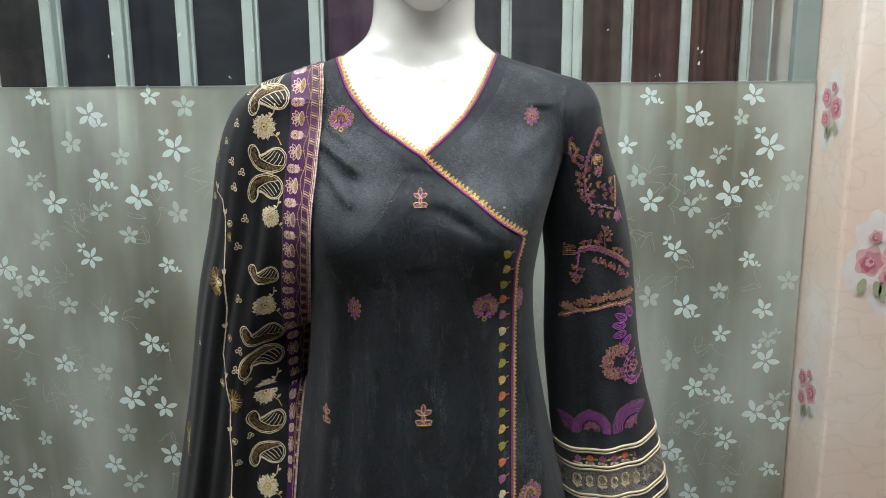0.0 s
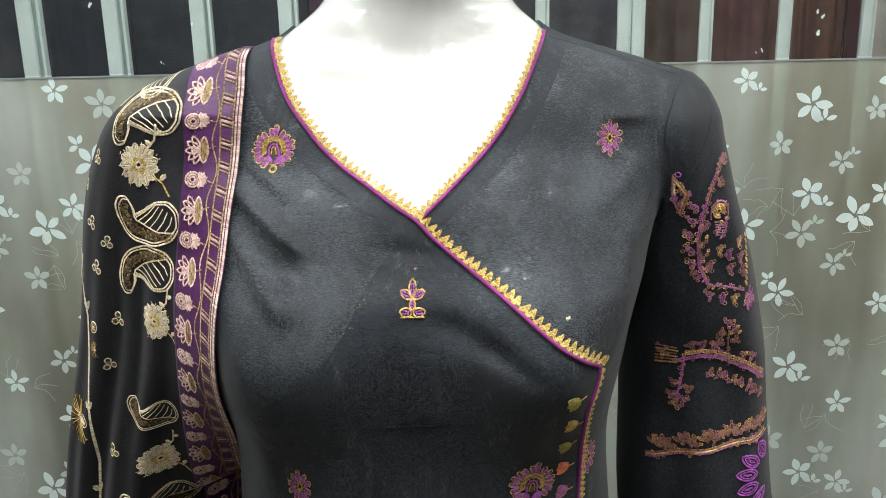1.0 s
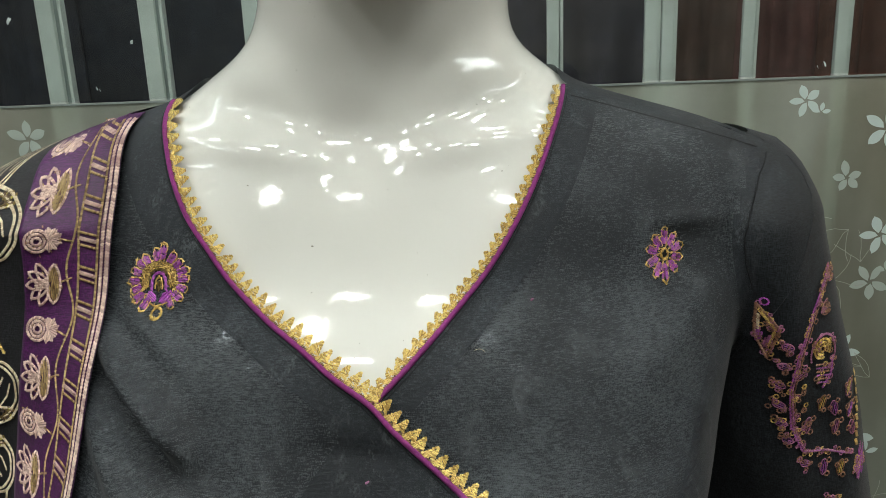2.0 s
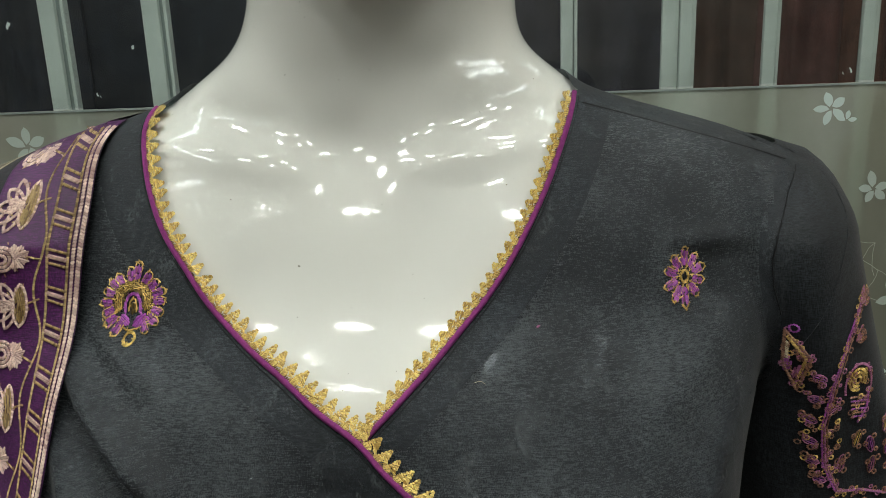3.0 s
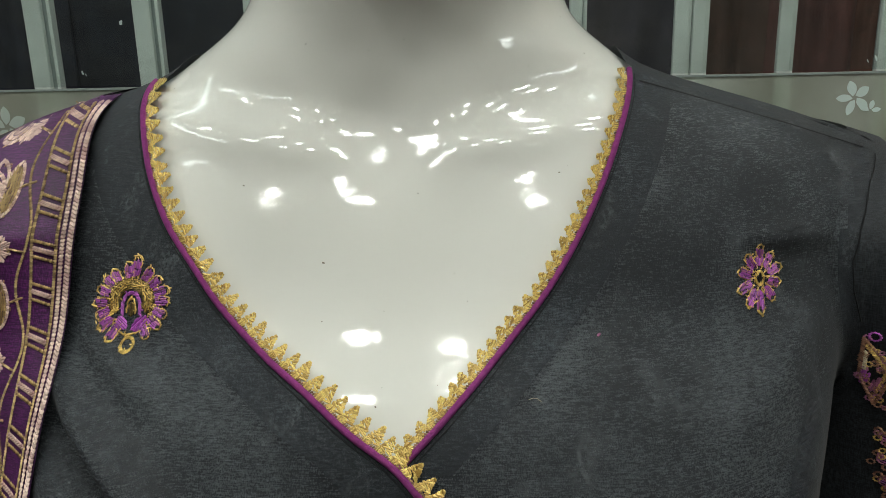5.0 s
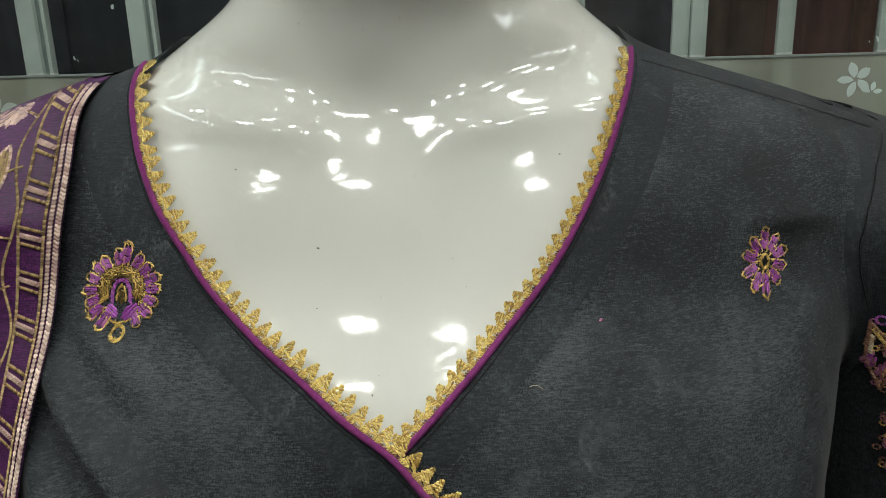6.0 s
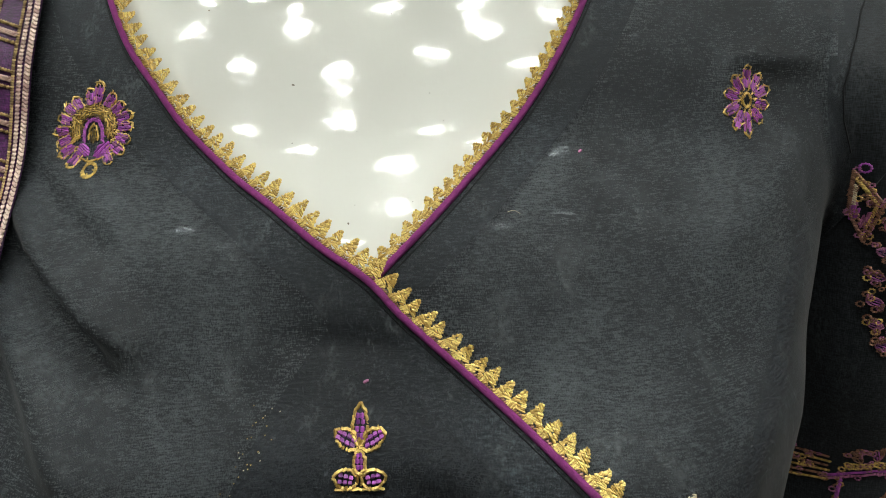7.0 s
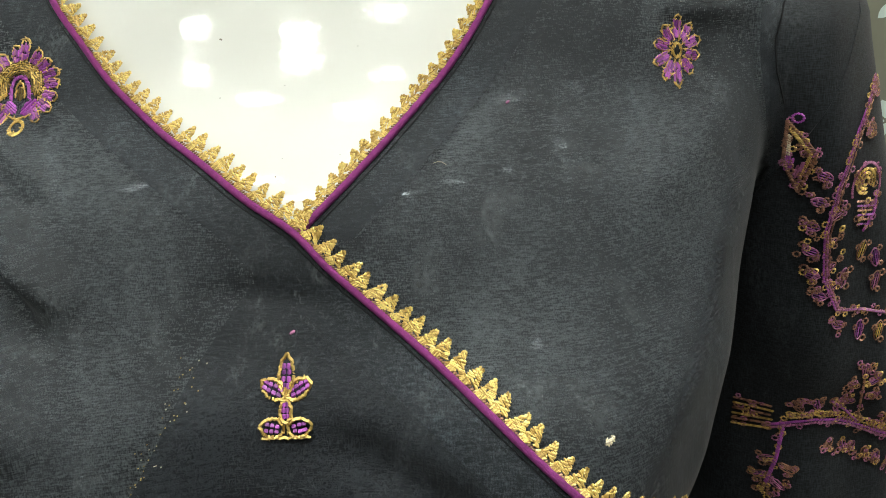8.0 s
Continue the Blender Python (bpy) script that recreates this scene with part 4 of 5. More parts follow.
def collarbones(x, z):
    d = np.abs(x - MID)
    ridge = 0.0030 * np.exp(-((z - (1.424 + 0.16 * d)) / 0.008) ** 2) * np.clip((d - 0.012) / 0.02, 0, 1) * np.clip((0.115 - d) / 0.03, 0, 1)
    hollow = 0.0030 * np.exp(-((z - (1.438 + 0.15 * d)) / 0.011) ** 2) * np.clip((d - 0.02) / 0.03, 0, 1) * np.clip((0.10 - d) / 0.03, 0, 1)
    notch = 0.0032 * np.exp(-(d / 0.016) ** 2 - ((z - 1.436) / 0.013) ** 2)
    return ridge - hollow - notch


def mannequin():
    verts, faces = [], []

    def ring_body(rows, cols, at):
        base = len(verts)
        for z in rows:
            ang = np.linspace(0, 2 * math.pi, cols, endpoint=False)
            x, y = at(ang, z)
            verts.extend(zip(x, y, np.full(cols, z)))
        faces.extend(tuple(base + i for i in f) for f in grid_faces(len(rows), cols, True))
        faces.append(tuple(base + k for k in range(cols))[::-1])
        faces.append(tuple(base + (len(rows) - 1) * cols + k for k in range(cols)))

    def torso(ang, z):
        x, y = BODY.at(ang, z)
        front = np.cos(ang) > 0
        return x, y - np.where(front, (bust(x, z) * 0.9 + collarbones(x, z)) * np.clip(np.cos(ang) * 3, 0, 1), 0)
    ring_body(np.concatenate([np.linspace(0.80, 1.30, 40), np.linspace(1.305, 1.50, 100), np.linspace(1.505, 1.60, 16)]), 144, torso)
    hx, hy, hz = MID + 0.010, 1.002, 1.614
    ring_body(hz + 0.112 * np.sin(np.linspace(-1.555, 1.555, 40)), 48,
              lambda ang, z: (hx + 0.074 * np.sin(ang) * math.sqrt(max(1e-5, 1 - ((z - hz) / 0.113) ** 2)) * (1 - 0.22 * max(0, (hz - z) / 0.11)),
                              hy - (0.092 if z < hz else 0.098) * np.cos(ang) * math.sqrt(max(1e-5, 1 - ((z - hz) / 0.113) ** 2)) + 0.0 * ang))
    for side in (-1, 1):
        leg = Stack([(0.0, MID + side * 0.085, 0.042, 1.03, 0.10, 0.05, 2.2), (0.06, MID + side * 0.085, 0.036, 1.06, 0.05, 0.04, 2.0), (0.25, MID + side * 0.085, 0.052, 1.06, 0.05, 0.06, 2.0), (0.45, MID + side * 0.085, 0.055, 1.05, 0.06, 0.05, 2.0), (0.82, MID + side * 0.083, 0.082, 1.06, 0.09, 0.10, 2.0)])
        ring_body(np.linspace(0.0, 0.82, 30), 32, leg.at)
    for arm in (Stack(swung([(0.66, 0.236, 0.012, 0.97, 0.02, 0.02, 2.0), (0.74, 0.238, 0.022, 0.98, 0.04, 0.035, 2.0), (0.83, 0.236, 0.026, 1.0, 0.026, 0.026, 2.0), (1.0, 0.214, 0.034, 1.02, 0.035, 0.035, 2.0), (1.2, 0.184, 0.042, 1.035, 0.045, 0.04, 2.0), (1.32, 0.168, 0.042, 1.045, 0.064, 0.04, 2.0), (1.37, 0.161, 0.040, 1.047, 0.066, 0.04, 2.0), (1.40, 0.158, 0.032, 1.05, 0.045, 0.04, 2.0), (1.415, 0.155, 0.012, 1.05, 0.015, 0.01, 2.0)])),
                Stack([(0.66, -0.300, 0.012, 0.99, 0.02, 0.02, 2.0), (0.74, -0.298, 0.022, 1.0, 0.03, 0.03, 2.0), (0.83, -0.294, 0.026, 1.03, 0.022, 0.026, 2.0), (1.0, -0.272, 0.030, 1.04, 0.03, 0.035, 2.0), (1.2, -0.240, 0.034, 1.045, 0.034, 0.04, 2.0), (1.38, -0.206, 0.034, 1.05, 0.034, 0.04, 2.0)])):
        shoulder = -0.19 if arm.cx(1.0) < 0 else 0.135
        ring_body(1.36 + 0.0499 * np.sin(np.linspace(-1.5, 1.5, 16)), 32, lambda ang, z: (shoulder + 0.055 * np.sin(ang) * math.sqrt(1 - ((z - 1.36) / 0.05) ** 2), 1.052 - 0.056 * np.cos(ang) * math.sqrt(1 - ((z - 1.36) / 0.05) ** 2)))
        ring_body(np.linspace(0.66, 1.38 if arm.cx(1.0) < 0 else 1.415, 60), 32, arm.at)
    ob = mesh_object("mannequin", verts, faces, MANNEQUIN)
    return tagged(ob, "glossy white female mannequin wearing a black dress", "mannequin")


mannequin()

# ---- the dress ----
dress = thing("dress", "black wrap-front tunic dress with gold lace and violet embroidery", "dress", "", "", (0, 0, 0))
EDGE_OVER = smooth_table((1.452, 1.437, 1.42, 1.406, 1.392, 1.38, 1.366, 1.357, 1.347, 1.338, 1.328, 1.3126, 1.291, 1.271, 1.2614, 1.252, 1.243, 1.218, 1.15, 0.93, 0.45),
                         (-0.130, -0.1215, -0.114, -0.106, -0.0945, -0.084, -0.0665, -0.0518, -0.0368, -0.0222, -0.0118, 0.0074, 0.0378, 0.0628, 0.0765, 0.0874, 0.0860, 0.0805, 0.0810, 0.0807, 0.081))
EDGE_UNDER = smooth_table((1.452, 1.434, 1.4176, 1.3997, 1.382, 1.363, 1.351, 1.340, 1.3238, 1.3023, 1.2733, 1.25, 1.21, 0.45), (0.0672, 0.0585, 0.0506, 0.0402, 0.0275, 0.0085, -0.0052, -0.0180, -0.0345, -0.0520, -0.0690, -0.090, -0.18, -0.35))


def panel(name, z_rows, first, last, lift, label, cols=110, material=BLACK_CLOTH):
    """A front panel of the dress between two lines, given as angles round the body."""
    X, Y, Z = [], [], []
    for z in z_rows:
        ang = np.linspace(first(z), last(z), cols)
        x, y = TORSO.at(ang, z)
        fade = np.clip(np.cos(ang) * 3, 0, 1)
        y = y - (bust(x, z) + creases(x, z)) * fade
        sewn = joined(y, sleeve_front(x, z)) - y
        front_half = np.cos(ang) > -0.01
        X.append(x)
        Y.append(y + np.where(front_half & (x > 0.0), shoulder_share(z) * np.minimum(sewn, 0), 0) - lift * np.clip(np.cos(ang) * 4, 0, 1))
        Z.append(np.full(cols, z))
    return sheet(name, np.array(X), np.array(Y), np.array(Z), material, dress, label)


body_rows = np.concatenate([np.linspace(0.45, 0.90, 40), np.linspace(0.905, 1.452, 230)])
half = math.pi / 2
SEAM_X = smooth_table((1.28, 1.30, 1.33, 1.358, 1.381, 1.393, 1.408, 1.4195, 1.43, 1.46), (0.158, 0.1555, 0.153, 0.1505, 0.146, 0.149, 0.156, 0.163, 0.2, 0.3))
panel("front_panel_over", body_rows, lambda z: -half, lambda z: float(TORSO.angle(EDGE_OVER(z), z)), 0.0012, "upper wrap panel of black lawn")
panel("front_panel_under", body_rows, lambda z: float(TORSO.angle(EDGE_UNDER(z), z)), lambda z: float(TORSO.angle(SEAM_X(z), z)) if z > 1.30 else half, 0.0, "lower wrap panel of black lawn")


facing_rows = np.linspace(1.225, 1.450, 130)
panel("neck_facing", facing_rows, lambda z: float(TORSO.angle(EDGE_OVER(z) - 0.024, z)), lambda z: float(TORSO.angle(EDGE_OVER(z) - 0.0005, z)), 0.0006, "grey facing strip under the wrap edge", 24, FACING_CLOTH)
panel("neck_facing", np.linspace(1.335, 1.450, 80), lambda z: float(TORSO.angle(EDGE_UNDER(z) + 0.0005, z)), lambda z: float(TORSO.angle(EDGE_UNDER(z) + 0.019, z)), -0.0006, "grey facing strip under the wrap edge", 24, FACING_CLOTH)


def collar_wrap(z):
    """How far the back comes forward round the neck above the shoulder seams."""
    return 0.42 * math.sin(math.pi * float(np.clip((z - 1.440) / 0.022, 0, 1)))


panel("back_panel", np.concatenate([np.linspace(0.45, 1.43, 120), np.linspace(1.433, 1.460, 18)]), lambda z: half - collar_wrap(z), lambda z: 3 * half + collar_wrap(z), 0.0, "plain black back panel", 80)


def over_front(x, z):
    return dress_front(x, z) - 0.0012


CUFF_TILT = smooth_table((0.5, 0.97, 1.02, 1.6), (0.15, 0.15, 0.0, 0.0))


def sleeve_ring(name, z0, z1, material, parent, label="", grow=0.0, rows=90):
    X, Y, Z = [], [], []
    for z in np.linspace(arm_swing(0, z0)[1], arm_swing(0, z1)[1], rows):
        ang = np.linspace(-math.pi, math.pi, 73)
        x, y = SLEEVE.at(ang, z)
        c, k = SLEEVE.cx(z), 1 + grow / float(SLEEVE.a(z))
        ripple = np.asarray(sleeve_front(x, z)) - SLEEVE.front(x, z)
        x = c + (x - c) * k
        y = (y - SLEEVE.cy(z)) * k + SLEEVE.cy(z) + ripple * np.clip(np.cos(ang) * 2, 0, 1)
        sewn = joined(dress_front(x, z), y) - y
        X.append(x)
        Y.append(y + np.where(np.cos(ang) > 0.02, shoulder_share(z) * (np.minimum(sewn, 0) + 0.0006), 0))
        Z.append(z + float(CUFF_TILT(z)) * (x - c))
    X, Y, Z = np.array(X), np.array(Y), np.array(Z)
    flat_x, flat_z, front = X.ravel(), Z.ravel(), np.tile(np.cos(np.linspace(-math.pi, math.pi, 73)) > 0, rows)
    cut = (flat_z > 1.302) & (flat_z < 1.43) & (flat_x < np.minimum(SEAM_X(flat_z), TORSO.cx(flat_z) + TORSO.a(flat_z)) - 0.004) & front      # the armhole: no sleeve behind the bodice
    faces = [f for f in grid_faces(rows, 73) if not all(cut[i] for i in f)]
    return mesh_object(name, np.stack([X, Y, Z], -1).reshape(-1, 3), faces, material, parent, label)


sleeve = sleeve_ring("sleeve", 0.966, 1.4245, SLEEVE_CLOTH_SHADED, dress, "long black sleeve with violet embroidery")
sleeve_ring("cuff_band", 0.940, 0.966, BLACK_CLOTH, sleeve, "dark cuff band edged with gold", 0.0004, 12)
sleeve_ring("sheer_inset", 0.905, 0.940, NET, sleeve, "sheer net inset with gold sprigs", 0.0, 12)
sleeve_ring("cuff_hem", 0.850, 0.905, BLACK_CLOTH, sleeve, "dark cuff hem edged with gold", 0.0004, 16)
SLEEVE_L = Stack([(0.85, -0.285, 0.045, 1.05, 0.03, 0.05, 2.0), (1.0, -0.268, 0.045, 1.05, 0.035, 0.05, 2.0), (1.2, -0.236, 0.046, 1.055, 0.04, 0.055, 2.0), (1.37, -0.207, 0.044, 1.055, 0.04, 0.055, 2.0), (1.40, -0.205, 0.03, 1.055, 0.03, 0.04, 2.0), (1.415, -0.2, 0.01, 1.055, 0.01, 0.01, 2.0)])
zz = np.linspace(0.85, 1.415, 60)
ring = [SLEEVE_L.at(np.linspace(-math.pi, math.pi, 49), z) for z in zz]
sheet("sleeve", np.array([r[0] for r in ring]), np.array([r[1] for r in ring]), np.repeat(zz[:, None], 49, 1), SLEEVE_CLOTH_SHADED, dress, "long black sleeve under the shawl")


# piping and gold lace along the neckline
def edge_line(f, z0, z1, n):
    z = np.linspace(z0, z1, n * 6)
    x = f(z)
    far = np.concatenate([[0], np.cumsum(np.hypot(np.diff(x), np.diff(z)))])
    s = np.linspace(0, far[-1], n)
    return np.column_stack([np.interp(s, far, x), np.interp(s, far, z)])


def piping(name, line, front, lift, radius=0.0012):
    y = front(line[:, 0], line[:, 1]) - lift
    v, f = tube(np.column_stack([line[:, 0], y, line[:, 1]]), radius, 10)
    return mesh_object(name, v, f, PIPING, dress, "magenta corded piping")


def lace(name, line, front, side, lift, tooth=4.1, pitch=4.8, slope=1.0, label="gold toothed braid lace"):
    """Braid with wrapped triangular teeth, standing to one side of a line (metres)."""
    mm = line * 1000.0
    seg = np.linalg.norm(np.diff(mm, axis=0), axis=1)
    far = np.concatenate([[0], np.cumsum(seg)])

    def along(s, off):
        p = np.array([np.interp(s, far, mm[:, k]) for k in (0, 1)])
        q = np.array([np.interp(s + 0.5, far, mm[:, k]) - np.interp(s - 0.5, far, mm[:, k]) for k in (0, 1)])
        q = q / (np.linalg.norm(q) + 1e-9)
        return p + side * off * np.array((-q[1], q[0])), q
    out, foot = [], []
    for s in np.arange(0.5, far[-1], 0.8):      # a thin twisted foot under the teeth
        p, _ = along(s, 1.0)
        r, _ = along(s + 0.8, 1.9)
        foot.append((*p, *r, 0.55))
    for s in np.arange(pitch / 2, far[-1] - 1, pitch):
        s = s + rng.uniform(-0.25, 0.25)
        size = rng.uniform(0.9, 1.1)
        lean = rng.uniform(0.05, 0.35) * slope
        high = tooth * size
        for h in np.arange(0.0, high, 0.33):      # a wrapped tooth: a broad base and a round tip
            share = h / high
            wide = 2.2 * size * (1 - share) ** 0.8 + 0.35
            mid = s + lean * h
            tilt, knot = rng.choice((-0.35, 0.35)), rng.uniform(-0.4, 0.4) * wide
            for lo, hi in ((-wide, knot), (knot, wide)):      # two stitches that meet in a knot
                p, _ = along(mid + lo + rng.uniform(-0.2, 0.2), 2.5 + h - tilt)
                r, _ = along(mid + hi + rng.uniform(-0.2, 0.2), 2.5 + h + tilt)
                out.append((*p, *r, 0.62))
        for k in np.linspace(-1, 1, 9):      # the wrapped lump that ties the tooth to the foot
            reach = 1.25 * math.sqrt(1.05 - k * k)
            p, _ = along(s - slope * 1.5 + 1.35 * k - 0.4, 1.95 - reach)
            r, _ = along(s - slope * 1.5 + 1.35 * k + 0.4, 1.95 + reach)
            out.append((*p, *r, 0.58))
    return embroider(name, [(LACE_GOLD, np.array(out)), (BRONZE, np.array(foot))], dress, front, lift=lift, label=label)


over_line = edge_line(EDGE_OVER, 1.4505, 1.2505, 240)
down_line = edge_line(EDGE_OVER, 1.2515, 0.60, 260)
under_line = edge_line(EDGE_UNDER, 1.4515, 1.3365, 150)
piping("piping", over_line, over_front, 0.0008)
piping("piping", down_line, over_front, 0.0008, 0.0013)
piping("piping", under_line, dress_front, 0.0006)


def lace_bed(x, z):
    """Inside the neck opening the lace lies a little above the skin, outside on the cloth."""
    return dress_front(x, z) - 0.0014


lace("lace", over_line, lace_bed, 1, 0.0010, 4.6, 4.9)
lace("lace", down_line, lace_bed, 1, 0.0008, 2.8, 4.6)
lace("lace", under_line, lace_bed, -1, -0.0002, 2.9, 4.4, -1.0)


def seam_line(name, pts, front, parent, w=0.5):
    pts = np.asarray(pts) * 1000.0
    return embroider(name, [(SEAM, chain(pts, w, 2.4, 0.05))], parent, front, lift=0.0002, label="dark stitched seam")


seam_line("seam", [(0.070, 1.4475), (0.100, 1.4385), (0.131, 1.4290), (0.160, 1.4195)], worn_front, dress)
seam_line("seam", [(0.164, 1.4170), (0.156, 1.4080), (0.149, 1.3930), (0.146, 1.3810), (0.147, 1.3700), (0.1505, 1.3580)], worn_front, dress)
seam_line("seam", over_line[::6] + (-0.0017, -0.0017), over_front, dress, 0.35)
seam_line("seam", under_line[::6] + (0.0018, -0.0017), dress_front, dress, 0.35)

# motifs scattered on the dress
embroider("embroidered_plume", fuzzy(lower(plume(), 0.85), 300, None, 0.45, 1.3, 0.42), dress, over_front, -0.1168, 1.3797, 1.0, 3, label="violet and gold embroidered plume flower")
embroider("embroidered_rosette", fuzzy(lower(rosette(), 1.05), 180, None, 0.45, 1.3, 0.42), dress, worn_front, 0.1056, 1.3806, 0.97, 0, 0.95, label="violet and gold embroidered rosette")
embroider("embroidered_sprig", fuzzy(sprig(), 40, None, 0.3, 1.0, 0.4), dress, over_front, -0.0245, 1.2955, 1.0, 0, label="violet and gold embroidered sprig")
embroider("embroidered_rosette", fuzzy(rosette(), 80, None, 0.5), dress, over_front, -0.101, 1.170, 1.25, 0, 0.6)
embroider("embroidered_plume", fuzzy(plume(), 110, None, 0.5), dress, over_front, 0.048, 1.170, 1.0, -8)
embroider("embroidered_sprig", fuzzy(sprig(), 40, None, 0.3, 1.0, 0.4), dress, over_front, -0.024, 1.045, 1.25)
embroider("embroidered_sprig", fuzzy(sprig(), 40, None, 0.3, 1.0, 0.4), dress, over_front, -0.140, 1.037, 1.1, 0, 0.6)
embroider("embroidered_plume", fuzzy(plume(), 110, None, 0.5), dress, dress_front, 0.104, 0.925, 1.0)
embroider("embroidered_rosette", fuzzy(rosette(), 80, None, 0.5), dress, dress_front, 0.0885, 1.172, 1.25, 0, 0.45)

# lint and loose thread ends
embroider("lint_speck", fuzzy([(CREAM, chain([(-0.8, 0), (0.9, 0.3)], 0.9, 0.9))], 14, (CREAM, ), 0.5, 1.2, 0.4), dress, dress_front, 0.0668, 1.2860, label="white lint tuft")
embroider("thread_end", [(ROSE, chain([(-0.5, 0), (0.5, 0.2)], 0.8, 0.9))], dress, dress_front, 0.045, 1.369, label="rose thread end")
embroider("thread_end", [(ROSE, chain([(-0.5, 0), (0.5, 0.2)], 0.8, 0.9))], dress, over_front, -0.023, 1.311, label="rose thread end")

specks = [(GOLD if k % 3 else CREAM, np.array([(-52 - 11 * q + dx, 1302 - 20 * q + dz, -51.6 - 11 * q + dx, 1302.2 - 20 * q + dz, 0.3)])) for k, (q, dx, dz) in enumerate(zip(rng.uniform(-0.3, 1.3, 46), rng.normal(0, 2.2, 46), rng.normal(0, 2.2, 46)))]
embroider("gold_dust", specks, dress, over_front, lift=0.0003, label="gold specks of dust on the cloth")
for x, z, r, a0, a1 in ((-0.080, 1.312, 5.5, 10, 170), (-0.071, 1.306, 4.0, 190, 300), (0.022, 1.352, 3.0, 40, 120), (0.118, 1.399, 4.5, 200, 330)):
    embroider("loose_hair", [(SEAM if x < 0 or x > 0.1 else CREAM, chain(arc(0, 0, r, a0, a1, 18, r * 0.8), 0.16, 1.2, 0.05))], dress, over_front if x < 0 else worn_front, x, z, lift=0.0004, label="loose hair-thin thread on the cloth")

# small cloth tassels beside the long lace
for k, z in enumerate(np.arange(1.236, 0.60, -0.0198)):
    colour = (LIME, GOLD, LIME, ORANGE, ROSE, CREAM, LIME, LIME, GOLD, ORANGE)[k % 10]
    m = []
    for a in (150, 180, 210):
        m += [(colour, satin(3, 0, a, 8.5, 4.2, 1.1)), (colour, chain(leaf_outline(3, 0, a, 9, 5), 0.9, 1.6))]
    m.append((GOLD, rope([(3, 0), (7, 0.5)], 1.2, 0.8)))
    embroider("tassel", m, dress, over_front, 0.0715 if z > 1.2 else 0.0692, z, 0.95, rng.uniform(-18, 18), lift=0.001)

# embroidery of the sleeve
def ring_stitch(u, v, r, mat):
    return (mat, rope(arc(u, v, r, rng.uniform(0, 90), 400, 8), 0.5, 0.7))


def looped(motif, share, mats=(BRONZE, ROSE, BRONZE, ROSE, GOLD), reach=0.8):
    """The same motif with many tiny loops of yarn along its lines."""
    out = list(motif)
    for _, arr in motif:
        arr = np.asarray(arr)
        for k in rng.integers(0, len(arr), int(share * len(arr))):
            u, v = (arr[k, 0:2] + arr[k, 2:4]) / 2 + rng.normal(0, reach, 2)
            out.append(ring_stitch(u, v, rng.uniform(0.6, 1.2), mats[int(rng.integers(0, len(mats)))]))
    return out


def knotted_arc(r, a0, a1, gap, size, mats, jitter=0.3):
    """Loops set side by side along an arc."""
    count = max(2, int(math.radians(a1 - a0) * r / gap))
    return [ring_stitch(r * math.cos(a) + rng.normal(0, jitter), r * math.sin(a) + rng.normal(0, jitter), size * rng.uniform(0.8, 1.2), mats[k % len(mats)]) for k, a in enumerate(np.radians(np.linspace(a0, a1, count)))]


def on_sleeve(name, motif, x, z, scale=1.0, turn=0.0, stretch=1.0, label=""):
    if name.startswith("embroidered") and sum(len(a) for _, a in motif) > 60:
        motif = looped(motif, 0.26)
    scale *= float(ARM_WIDER(z))
    x, z = arm_swing(x, z)
    return embroider(name, motif, sleeve, worn_front, x, z, scale, turn, stretch, 0.0006, label, lambda px, pz: np.abs(px - SLEEVE.cx(pz)) < SLEEVE.a(pz) - 0.001)


def metres(pts, x, z):
    """A line on the sleeve, given in metres, in millimetres from x, z."""
    return [((px - x) * 1000, (pz - z) * 1000) for px, pz in pts]


def loops(places, r=1.1, mat=BRONZE):
    return [(mat, rope(arc(u, v, r * rng.uniform(0.8, 1.2), 0, 330, 9), 0.7, 0.75)) for u, v in places]


# a pointed leaf cut by the seam
m = [(BRONZE, rope(metres([(0.1498, 1.3525), (0.1600, 1.3407), (0.1563, 1.3253), (0.1506, 1.3366), (0.1498, 1.3525)], 0.153, 1.338), 1.1, 0.8)), (GOLD, rope(metres([(0.1515, 1.349), (0.1580, 1.3405), (0.1560, 1.331)], 0.153, 1.338), 1.2, 0.8)), (CREAM, rope([(-2, 9), (-1.5, 2)], 1.2, 0.8)), (ORCHID, satin(-1.2, -5, 88, 7, 3.0, 0.9)), (ROSE, satin(2, -8, 80, 8, 3, 0.8))]
on_sleeve("embroidered_leaf", m + loops([(4, 4), (5, -2), (3, -9), (1, 5)]), 0.153, 1.338, 1.0, 0, 1.0, "rose and gold embroidered leaf cut by the seam")
on_sleeve("embroidered_loop", [(ORCHID, rope(arc(0, 0, 1.7, 0, 360, 16), 0.6, 0.8))], 0.1535, 1.3535)
# the tall flower: a bowed stem with single buds, a round golden heart and hanging leaves
stem_line = [(0.1856, 1.3663), (0.1754, 1.3486), (0.1688, 1.3279), (0.1665, 1.3100), (0.1693, 1.2898), (0.1768, 1.2753), (0.1900, 1.2730), (0.2049, 1.2683)]
m = [(ORCHID, rope(metres(stem_line, 0.17, 1.31), 0.75, 0.7)), (ROSE, rope(metres([(x + 0.0012, z) for x, z in stem_line], 0.17, 1.31), 0.8, 0.75)), (BRONZE, chain(metres([(x + 0.0024, z - 0.001) for x, z in stem_line], 0.17, 1.31), 0.7, 1.4, 0.5))]
